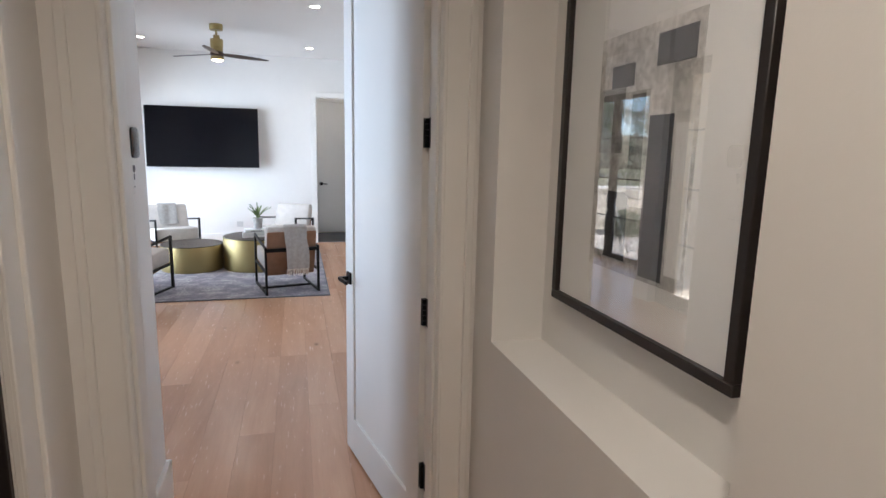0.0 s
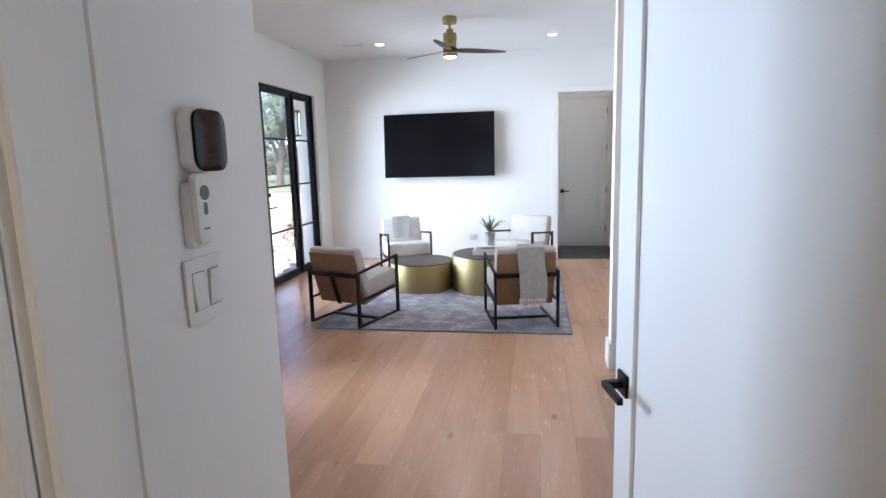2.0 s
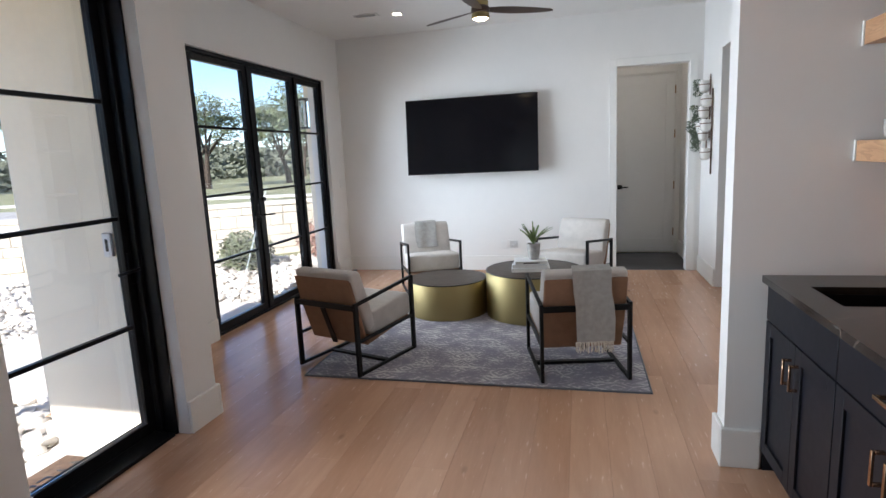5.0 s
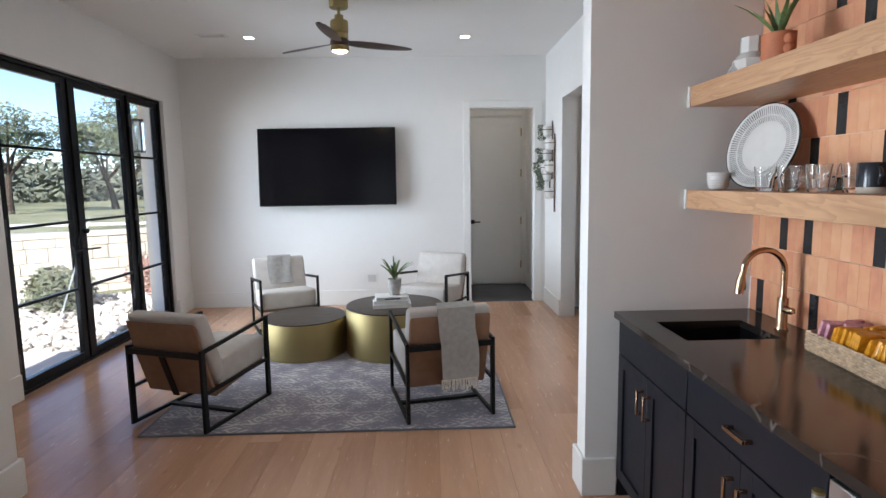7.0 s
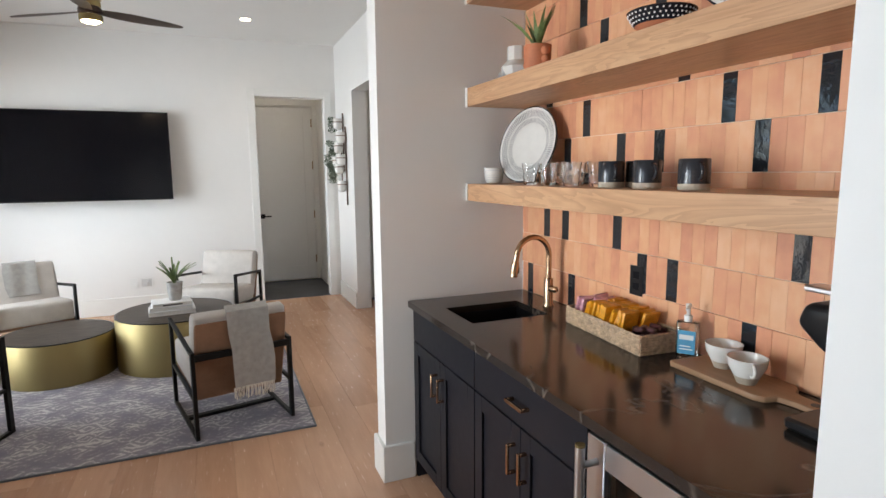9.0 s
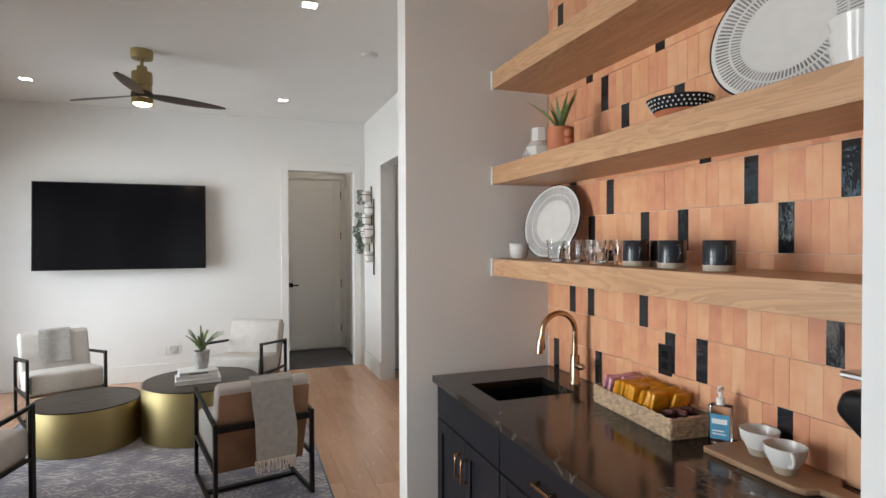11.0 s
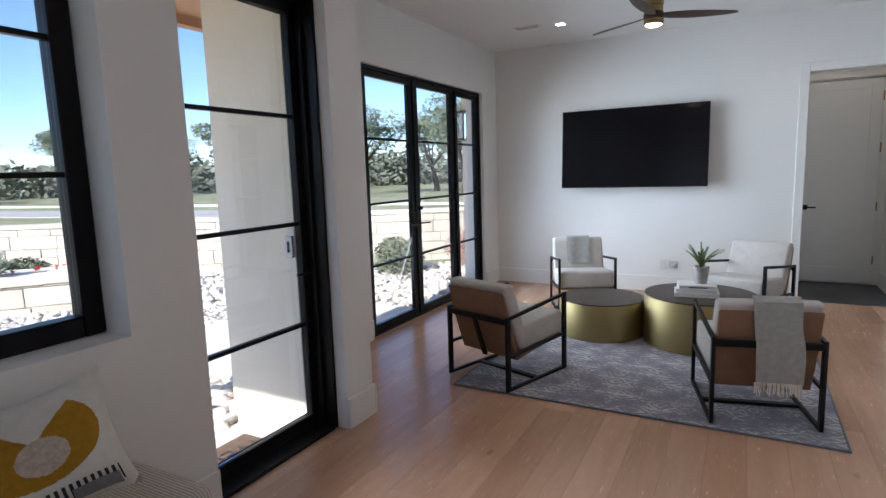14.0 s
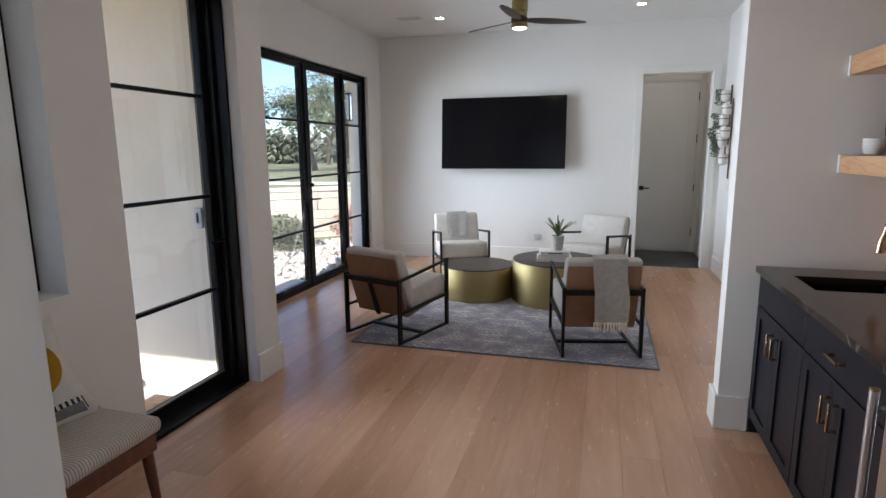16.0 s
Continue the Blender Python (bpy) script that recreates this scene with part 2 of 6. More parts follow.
REDP = mat("red_petal", (0.55, 0.03, 0.025), 0.6, vary=0.2, scale=20)
MATW = mat("mat_board", (0.80, 0.79, 0.77), 0.8, vary=0.01, scale=4)
PAPER = mat("book_paper", (0.75, 0.73, 0.69), 0.6, vary=0.05, scale=20)
FRAMEB = mat("frame_black", (0.022, 0.017, 0.016), 0.4, vary=0.2, scale=15)


# ---- building tools ----
def box(bm, x0, x1, y0, y1, z0, z1, bev=0.0, seg=1):
    """Add a box to bm, with its edges rounded by bev."""
    made = bmesh.ops.create_cube(bm, size=1.0, matrix=Matrix.Translation(((x0 + x1) / 2, (y0 + y1) / 2, (z0 + z1) / 2)) @ Matrix.Diagonal((x1 - x0, y1 - y0, z1 - z0, 1)))
    if bev:
        edges = {e for v in made["verts"] for e in v.link_edges}
        bmesh.ops.bevel(bm, geom=list(edges), offset=bev, segments=seg, affect="EDGES", profile=0.5)
    return bm


def B(*args, **kw):
    return box(bmesh.new(), *args, **kw)


def boxes(*rows, bev=0.0):
    bm = bmesh.new()
    for r in rows:
        box(bm, *r, bev=bev)
    return bm


def cyl(x, y, z0, z1, r0, r1=None, seg=24, bm=None, m=Matrix.Identity(4)):
    bm = bm or bmesh.new()
    bmesh.ops.create_cone(bm, cap_ends=True, segments=seg, radius1=r0, radius2=r0 if r1 is None else r1, depth=z1 - z0, matrix=m @ Matrix.Translation((x, y, (z0 + z1) / 2)))
    return bm


def lathe(profile, seg=28, bm=None, m=Matrix.Identity(4)):
    """Turn a profile of (radius, height) round the z axis."""
    bm = bm or bmesh.new()
    rings = []
    for r, z in profile:
        if r < 1e-5:
            rings.append([bm.verts.new(m @ Vector((0, 0, z)))])
        else:
            rings.append([bm.verts.new(m @ Vector((r * math.cos(2 * math.pi * i / seg), r * math.sin(2 * math.pi * i / seg), z))) for i in range(seg)])
    for a, b in zip(rings, rings[1:]):
        for i in range(seg):
            j = (i + 1) % seg
            if len(a) == 1 and len(b) == 1:
                continue
            if len(a) == 1:
                bm.faces.new((a[0], b[j], b[i]))
            elif len(b) == 1:
                bm.faces.new((a[i], a[j], b[0]))
            else:
                bm.faces.new((a[i], a[j], b[j], b[i]))
    return bm


def sweep(points, radius, seg=8, bm=None, square=False):
    """A bar along points; radius is one number or one for each point."""
    bm = bm or bmesh.new()
    pts = [Vector(p) for p in points]
    rad = [radius] * len(pts) if isinstance(radius, (int, float)) else list(radius)
    if square:
        seg = 4
    ring0, up = None, Vector((0, 0, 1))
    rings = []
    for i, p in enumerate(pts):
        d = (pts[min(i + 1, len(pts) - 1)] - pts[max(i - 1, 0)]).normalized()
        if ring0 is None:
            u = d.cross(Vector((0, 0, 1)))
            u = u.normalized() if u.length > 0.05 else d.cross(Vector((1, 0, 0))).normalized()
        else:
            u = (u - d * u.dot(d)).normalized()
        w = d.cross(u)
        ring0 = [bm.verts.new(p + rad[i] * (math.cos(2 * math.pi * (k + 0.5) / seg) * u + math.sin(2 * math.pi * (k + 0.5) / seg) * w)) for k in range(seg)]
        rings.append(ring0)
    for a, b in zip(rings, rings[1:]):
        for k in range(seg):
            bm.faces.new((a[k], a[(k + 1) % seg], b[(k + 1) % seg], b[k]))
    bm.faces.new(rings[0][::-1])
    bm.faces.new(rings[-1])
    return bm


def prism(outline, axis, lo, hi, bev=0.0, seg=2):
    """Extrude a closed outline of two coordinates along an axis (0 x, 1 y, 2 z)."""
    bm = bmesh.new()

    def put(a, b, c):
        v = [a, b]
        v.insert(axis, c)
        return bm.verts.new(v)
    lower, upper = [put(a, b, lo) for a, b in outline], [put(a, b, hi) for a, b in outline]
    n = len(outline)
    bm.faces.new(lower)
    bm.faces.new(upper[::-1])
    for i in range(n):
        bm.faces.new((lower[i], upper[i], upper[(i + 1) % n], lower[(i + 1) % n]))
    bmesh.ops.recalc_face_normals(bm, faces=bm.faces)
    if bev:
        bmesh.ops.bevel(bm, geom=list(bm.edges), offset=bev, segments=seg, affect="EDGES", profile=0.5)
    return bm


def cut_slab(axis, lo, hi, us, vs, holes):
    """A slab from lo to hi along an axis, made of the cells between us and vs, without the cells in holes: one closed mesh."""
    bm = bmesh.new()
    n, m = len(us) - 1, len(vs) - 1
    made = {}

    def vert(i, j, c):
        if (i, j, c) not in made:
            p = [us[i], vs[j]]
            p.insert(axis, c)
            made[(i, j, c)] = bm.verts.new(p)
        return made[(i, j, c)]

    def full(i, j):
        return 0 <= i < n and 0 <= j < m and (i, j) not in holes
    for i in range(n):
        for j in range(m):
            if not full(i, j):
                continue
            for c in (lo, hi):
                bm.faces.new([vert(a, b, c) for a, b in ((i, j), (i + 1, j), (i + 1, j + 1), (i, j + 1))])
            for di, dj, a, b in ((-1, 0, (i, j), (i, j + 1)), (1, 0, (i + 1, j), (i + 1, j + 1)), (0, -1, (i, j), (i + 1, j)), (0, 1, (i, j + 1), (i + 1, j + 1))):
                if not full(i + di, j + dj):
                    bm.faces.new((vert(*a, lo), vert(*b, lo), vert(*b, hi), vert(*a, hi)))
    return bm


def smooth_mesh(me, angle=40):
    for p in me.polygons:
        p.use_smooth = True
    me.set_sharp_from_angle(angle=radians(angle))


def solid(name, bm, material, m=None, smooth=True):
    bmesh.ops.recalc_face_normals(bm, faces=bm.faces)
    me = bpy.data.meshes.new(name)
    bm.to_mesh(me)
    bm.free()
    me.materials.append(material)
    if smooth:
        smooth_mesh(me)
    ob = new(name, me)
    if m is not None:
        ob.matrix_basis = m
    return ob


def part(name, bm, material, parent, label="", m=None, smooth=True):
    ob = solid(name, bm, material, m, smooth)
    ob.parent = parent
    return tagged(ob, label)


def thing(name, label, category, m=None, group=""):
    ob = new(name)
    ob.empty_display_size = 0.1
    if m is not None:
        ob.matrix_basis = m
    return tagged(ob, label, category, group)


def structure(name, bm, material, label="", category="", smooth=False):
    return tagged(solid(name, bm, material, None, smooth), label, category, kind="structure")


# ---- the shell of the rooms ----
H = 3.05          # ceiling
FAR = 10.78       # wall with the screen
LX = -2.56        # wall with the french doors, inner face
EX = -1.69        # entry wall, inner face
PX = -1.637       # pier beside the entry door, inner face
RX = 1.90         # lounge wall opposite the french doors
NX = 1.947        # back of the bar niche
CX = 1.17         # face of the pier beside the bar

structure("wall_far", cut_slab(1, FAR, FAR + 0.14, (-2.8, 0.96, 1.76, 2.06), (0, 2.43, H), {(1, 0)}), PAINT, "warm white painted wall behind the screen", "wall")
structure("wall_french", cut_slab(0, -2.8, LX, (6.485, 7.793, 10.345, FAR), (0, 2.49, H), {(1, 0)}), PAINT, "warm white painted wall round the french doors", "wall")
structure("wall_pier", boxes((-2.575, PX, 6.225, 6.42, 0, H), (-2.8, PX, 6.42, 6.485, 0, H)), PAINT, "warm white painted pier beside the entry door", "wall")
structure("wall_entry", cut_slab(0, -1.95, EX, (3.41, 3.95, 5.0, 5.335, 6.225), (0, 0.915, 2.535, H), {(1, 1), (3, 0), (3, 1)}), PAINT, "warm white painted wall with a window and the entry door", "wall")
structure("wall_south", boxes((EX, -0.14, 3.41, 3.56, 0, H), (-0.14, 0.03, 2.965, 3.56, 0, H)), PAINT, "warm white painted wall with a thermostat", "wall")
structure("wall_doorway", cut_slab(1, 2.82, 2.965, (-0.19, 0.11, 1.085, 1.2), (0, 2.46, H), {(1, 0)}), PAINT, "warm white painted wall round the hall door", "wall")
structure("wall_bar_south", boxes((CX, 2.1, 2.965, 4.275, 0, H)), PAINT, "warm white painted wall before the bar niche", "wall")
structure("wall_bar_pier", boxes((CX, 2.1, 6.346, 6.48, 0, H)), PAINT, "warm white painted pier beside the bar niche", "wall")
structure("wall_bar_back", boxes((NX + 0.013, 2.1, 4.275, 6.346, 0, H)), PAINT, "wall behind the tiled bar niche", "wall")
structure("wall_lounge_side", cut_slab(0, RX, 2.06, (6.48, 9.0, 9.92, FAR), (0, 2.42, H), {(1, 0)}), PAINT, "warm white painted wall with a cased opening", "wall")
structure("wall_hall", boxes((1.2, 1.5, -0.7, 1.65, 0, H), (1.2, 1.5, 1.65, 2.64, 0, 0.98), (1.37, 1.5, 1.65, 2.64, 0.98, 2.5), (1.2, 1.5, 1.65, 2.64, 2.5, H), (1.2, 1.5, 2.64, 2.964, 0, H)), PAINT, "warm white hall wall with a recessed art niche", "wall")
structure("wall_hall_side", cut_slab(0, -0.19, -0.03, (-0.7, 1.5, 2.45, 2.82), (0, 2.44, H), {(1, 0)}), PAINT, "warm white hall wall with a bathroom doorway", "wall")
structure("wall_hall_end", boxes((-0.19, 1.5, -0.84, -0.7, 0, H)), PAINT, "warm white hall end wall", "wall")
structure("wall_bath", boxes((-1.75, -0.19, 3.26, 3.40, 0, H), (-1.89, -1.75, 0.8, 3.40, 0, H), (-1.89, -0.19, 0.66, 0.8, 0, H)), BLACK, "black painted bathroom walls", "wall")
structure("wall_passage", boxes((0.62, 0.76, FAR + 0.14, 12.0, 0, H), (1.87, 2.01, FAR + 0.14, 12.0, 0, H), (0.62, 1.0, 12.0, 12.12, 0, H), (1.81, 2.01, 12.0, 12.12, 0, H), (1.0, 1.81, 12.0, 12.12, 2.47, H)), PAINT, "warm white passage walls", "wall")
structure("wall_side_room", boxes((2.06, 3.6, 10.4, 10.52, 0, H), (2.06, 3.6, 8.4, 8.52, 0, H), (3.6, 3.72, 8.4, 10.52, 0, H)), PAINT, "plain walls of the room beyond the opening", "wall")
structure("ceiling", boxes((-2.8, 2.1, 6.4, FAR + 0.14, H, H + 0.15), (-1.95, 2.1, 2.95, 6.4, H, H + 0.15), (-1.89, 1.5, -0.84, 2.95, H, H + 0.15), (0.62, 2.01, FAR + 0.14, 12.12, H, H + 0.15), (2.1, 3.72, 8.4, 10.52, H, H + 0.15)), CEIL, "smooth white ceiling", "ceiling")
structure("subfloor", boxes((-1.945, 2.1, 3.09, 6.49, -0.2, -0.012), (-2.8, 2.1, 6.49, FAR, -0.2, -0.012), (-0.19, 1.5, -0.84, 3.09, -0.2, -0.012)), MORTAR, "floor slab under the planks", "floor")
structure("floor_passage", boxes((0.62, 2.01, FAR, 12.0, -0.2, -0.001)), SLATE, "dark slate passage floor", "floor")
structure("floor_side_room", boxes((RX + 0.005, 3.72, 8.4, 10.52, -0.2, -0.001)), SLATE, "dark slate floor beyond the opening", "floor")
structure("floor_bath", boxes((-1.89, -0.19, 0.66, 3.40, -0.2, -0.001)), SLATE, "dark bathroom floor", "floor")


def baseboard(x0, x1, y0, y1, h=0.19):
    bm = B(x0, x1, y0, y1, 0.0, h, bev=0.004)
    return structure("baseboard", bm, TRIM, "tall white baseboard", "baseboard")


D = 0.02
baseboard(LX, 0.87, FAR - D, FAR)
baseboard(LX, LX + D, 10.36, FAR - D)
baseboard(LX, LX + D, 6.507, 7.785)
baseboard(-2.55, PX + D, 6.485, 6.485 + D)
baseboard(PX, PX + D, 6.227, 6.485)
baseboard(EX, EX + D, 3.58, 5.333)
baseboard(EX + D, 0.03 + D, 3.56, 3.58)
baseboard(0.03, 0.03 + D, 3.2, 3.56)
baseboard(RX - D, RX, 6.5, 8.99)
baseboard(RX - D, RX, 9.93, FAR - 0.03)
baseboard(CX - D, CX, 6.33, 6.5)
baseboard(CX - D, 1.32, 6.326, 6.346)
baseboard(CX, RX - D, 6.48, 6.5)
baseboard(CX - D, CX, 3.2, 4.275)
baseboard(CX - D, 1.32, 4.275, 4.295)
baseboard(1.2 - D, 1.2, -0.68, 2.79)
baseboard(-0.03, -0.03 + D, 2.60, 2.79)
baseboard(-0.03, -0.03 + D, -0.68, 1.38)
baseboard(1.87 - D, 1.87, FAR + 0.15, 11.97)
baseboard(0.76, 0.76 + D, FAR + 0.15, 11.97)


def casing(name, axis, plane, side, a0, a1, top, w=0.1, t=0.018, bottom=0.0, bead=True):
    """Flat casing with a back band round an opening: axis 'y' lies in a plane of y and runs along x."""
    bm = bmesh.new()

    def slab(p0, p1, z0, z1, thick):
        lo, hi = sorted((plane, plane + side * thick))
        if axis == "y":
            box(bm, p0, p1, lo, hi, z0, z1, bev=0.003)
        else:
            box(bm, lo, hi, p0, p1, z0, z1, bev=0.003)
    slab(a0 - w, a0, bottom, top + w, t)
    slab(a1, a1 + w, bottom, top + w, t)
    slab(a0, a1, top, top + w, t)
    if bead:
        slab(a0 - w - 0.012, a0 - w + 0.014, bottom, top + w + 0.012, t + 0.012)
        slab(a1 + w - 0.014, a1 + w + 0.012, bottom, top + w + 0.012, t + 0.012)
        slab(a0 - w + 0.014, a1 + w - 0.014, top + w - 0.014, top + w + 0.012, t + 0.012)
        slab(a0 - 0.014, a0 - 0.001, bottom, top + 0.014, t + 0.007)
        slab(a1 + 0.001, a1 + 0.014, bottom, top + 0.014, t + 0.007)
        slab(a0 - 0.001, a1 + 0.001, top + 0.001, top + 0.014, t + 0.007)
    return structure(name, bm, TRIM, "white painted door casing", "trim")


casing("trim_far_opening", "y", FAR, -1, 0.96, 1.76, 2.43, w=0.085, bead=False)
casing("trim_hall_door", "y", 2.82, -1, 0.128, 1.067, 2.442, w=0.10)
casing("trim_hall_door_inside", "y", 2.965, 1, 0.128, 1.067, 2.442, w=0.07, bead=False)
casing("trim_bath_door", "x", -0.03, 1, 1.5, 2.45, 2.44, w=0.11)
casing("trim_passage_door", "y", 12.0, -1, 1.0, 1.81, 2.47, w=0.075, bead=False)
# jambs, with the stops against which the door closes
jamb1 = structure("jamb_hall_door", boxes((0.11, 0.128, 2.822, 2.963, 0, 2.46), (1.067, 1.085, 2.822, 2.963, 0, 2.46), (0.128, 1.067, 2.822, 2.963, 2.442, 2.46), (0.128, 0.141, 2.835, 2.918, 0, 2.43), (1.057, 1.067, 2.835, 2.912, 0, 2.43), (0.141, 1.057, 2.835, 2.918, 2.43, 2.442), bev=0.002), TRIM, "white painted door jamb", "trim")
structure("jamb_bath_door", boxes((-0.188, -0.032, 2.432, 2.449, 0, 2.44), (-0.188, -0.032, 1.501, 1.518, 0, 2.44), bev=0.002), FRAMEB, "black bathroom door jamb", "trim")
structure("jamb_passage_door", boxes((1.0, 1.014, 12.001, 12.1, 0, 2.47), (1.796, 1.81, 12.001, 12.1, 0, 2.47), (1.014, 1.796, 12.001, 12.1, 2.455, 2.47)), TRIM, "white painted door jamb", "trim")


# ---- doors and windows ----
def lever(parent, x, y, z, sx, sy, material=BLACK, rose=True):
    """A lever handle on a face that looks along sy; the lever points along sx."""
    h = part("door_handle", boxes((min(x - 0.03, x + 0.03), x + 0.03, min(y, y + sy * 0.009), max(y, y + sy * 0.009), z - 0.03, z + 0.03), bev=0.002), material, parent, "square black lever handle")
    lo, hi = sorted((x - sx * 0.01, x + sx * 0.11))
    part("lever", boxes((x - 0.01, x + 0.01, min(y + sy * 0.009, y + sy * 0.05), max(y + sy * 0.009, y + sy * 0.05), z - 0.01, z + 0.01), (lo, hi, min(y + sy * 0.044, y + sy * 0.058), max(y + sy * 0.044, y + sy * 0.058), z - 0.009, z + 0.009), bev=0.0015), material, h)
    return h


def panel_door(name, w, h, m, label, hinge_z, hinge_side=1, t=0.044):
    """A single-panel door, its hinge edge at x = 0, running to x = -w; thickness from y = 0 to t."""
    d = tagged(new(name), label, "door", kind="structure")
    d.matrix_basis = m
    sw, bot, top = 0.115, 0.19, 0.115
    z0 = 0.012
    part("stile", B(-sw, -0.002, 0, t, z0, h, bev=0.0015), DOORP, d)
    part("stile", B(-w, -w + sw, 0, t, z0, h, bev=0.0015), DOORP, d)
    part("rail", B(-w + sw, -sw, 0.0003, t - 0.0003, z0, z0 + bot), DOORP, d)
    part("rail", B(-w + sw, -sw, 0.0003, t - 0.0003, h - top, h), DOORP, d)
    part("panel", B(-w + sw, -sw, 0.011, t - 0.011, z0 + bot, h - top), DOORP, d, "recessed flat panel")
    lever(d, -w + 0.065, 0, 0.94, 1, -1)
    lever(d, -w + 0.065, t, 0.94, 1, 1)
    part("latch_plate", B(-w - 0.0015, -w + 0.0005, 0.010, t - 0.010, 0.91, 0.97), BLACK, d, "black latch plate")
    for z in hinge_z:
        hb = bmesh.new()
        box(hb, -0.0022, 0.0005, 0.004, 0.042, z - 0.05, z + 0.05)
        part("hinge", hb, BLACK, d, "black steel hinge")
    return d


# hall door stands open into the room
HD = panel_door("door_1", 0.91, 2.432, pose(1.044, 2.976, 0, 0, 0, -77.8), "white single-panel door standing open on black hinges", (0.34, 0.99, 1.63, 2.27))
for z in (0.34, 0.99, 1.63, 2.27):
    hb = boxes((1.0638, 1.0668, 2.916, 2.963, z - 0.052, z + 0.052))
    for k in range(5):
        cyl(1.058, 2.968, z - 0.05 + 0.02 * k + 0.001, z - 0.05 + 0.02 * (k + 1) - 0.001, 0.0085, seg=10, bm=hb)
    part("hinge_leaf", hb, BLACK, jamb1, "black steel butt hinge")
tagged(solid("strike_plate", boxes((0.1278, 0.1302, 2.925, 2.96, 0.90, 0.985), bev=0.001), BLACK), "black strike plate on the door jamb", "strike plate")
PD = panel_door("door_2", 0.782, 2.452, pose(1.796, 12.012, 0), "white single-panel door closed at the passage end", (0.3, 0.95, 1.65, 2.24))
for z in (0.3, 0.95, 1.65, 2.24):
    part("hinge", boxes((-0.006, 0.008, -0.012, -0.001, z - 0.055, z + 0.055), bev=0.001), BRONZE, PD, "bronze hinge")


def glazed_leaf(name, parent, x, y0, y1, z0, z1, bars, stile=0.075, bottom=0.11, top=0.075, t=0.05):
    """A steel leaf with four panes in the plane x."""
    leaf = part(name, boxes((x - t / 2, x + t / 2, y0, y0 + stile, z0, z1), (x - t / 2, x + t / 2, y1 - stile, y1, z0, z1), (x - t / 2, x + t / 2, y0 + stile, y1 - stile, z0, z0 + bottom), (x - t / 2, x + t / 2, y0 + stile, y1 - stile, z1 - top, z1), bev=0.003), BLACK, parent)
    for z in bars:
        part("glazing_bar", B(x - 0.018, x + 0.018, y0 + stile - 0.001, y1 - stile + 0.001, z - 0.011, z + 0.011, bev=0.002), BLACK, leaf)
    zs = [z0 + bottom] + list(bars) + [z1 - top]
    for a, b in zip(zs, zs[1:]):
        g = part("pane", B(x - 0.004, x + 0.004, y0 + stile - 0.004, y1 - stile + 0.004, a + (0.0 if a == zs[0] else 0.006), b - (0.0 if b == zs[-1] else 0.006)), GLASS, leaf, "clear glass pane", smooth=False)
        g.visible_shadow = False
    return leaf


FX = -2.645
french = tagged(new("door_3"), "black steel french doors with a fixed side light", "french doors", kind="structure")
part("frame", boxes((FX - 0.06, FX + 0.045, 7.795, 7.838, 0, 2.488), (FX - 0.06, FX + 0.045, 10.30, 10.343, 0, 2.488), (FX - 0.06, FX + 0.045, 7.838, 10.30, 2.455, 2.488), (FX - 0.06, FX + 0.045, 7.838, 10.30, -0.01, 0.018), (FX - 0.045, FX + 0.045, 9.645, 9.69, 0.018, 2.455), bev=0.003), BLACK, french)
BARS = (0.655, 1.24, 1.842)
lf1 = glazed_leaf("leaf", french, FX, 7.840, 8.738, 0.022, 2.452, BARS, stile=0.088, bottom=0.07, top=0.055)
lf2 = glazed_leaf("leaf", french, FX, 8.742, 9.642, 0.022, 2.452, BARS, stile=0.088, bottom=0.07, top=0.055)
lf3 = glazed_leaf("side_light", french, FX, 9.692, 10.298, 0.020, 2.453, BARS, stile=0.05, bottom=0.07, top=0.055)
part("astragal", B(FX + 0.02, FX + 0.04, 8.715, 8.765, 0.022, 2.452, bev=0.003), BLACK, french)
for sgn, lf, y in ((-1, lf1, 8.70), (1, lf2, 8.785)):
    part("handle_plate", B(FX + 0.025, FX + 0.034, y - 0.02, y + 0.02, 0.93, 1.10, bev=0.002), BLACK, lf)
    bm = sweep([(FX + 0.03, y, 0.99), (FX + 0.075, y, 0.99), (FX + 0.078, y + sgn * 0.03, 0.99), (FX + 0.075, y + sgn * 0.14, 0.985)], 0.009)
    part("lever", bm, BLACK, lf)
part("deadbolt", cyl(0, 0, 0, 0.03, 0.022, seg=16, m=pose(FX + 0.034, 8.785, 1.15, 0, 90, 0)), BLACK, lf2)
for y in (7.83, 9.66):
    for z in (0.25, 1.25, 2.2):
        part("hinge", B(FX + 0.04, FX + 0.055, y - 0.03, y + 0.03, z - 0.06, z + 0.06, bev=0.003), PLASTIC, french)

entry = tagged(new("door_4"), "black steel and glass entry door", "entry door", kind="structure")
GX = -1.86
part("frame", boxes((GX - 0.06, GX + 0.06, 6.194, 6.223, 0, 2.533), (GX + 0.06, GX + 0.15, 6.207, 6.223, 0, 2.533), (GX - 0.06, GX + 0.06, 5.337, 5.348, 0, 2.533), (GX - 0.06, GX + 0.13, 5.348, 6.194, 2.475, 2.533), (GX - 0.085, GX + 0.15, 5.348, 6.194, -0.011, 0.02), bev=0.004), BLACK, entry)
part("jamb_stop", B(GX + 0.04, GX + 0.075, 6.182, 6.2065, 0.02, 2.474, bev=0.004), BLACK, entry)
el = glazed_leaf("leaf", entry, GX, 5.350, 6.190, 0.024, 2.472, (0.652, 1.246, 1.85), stile=0.05, bottom=0.07, top=0.07, t=0.055)
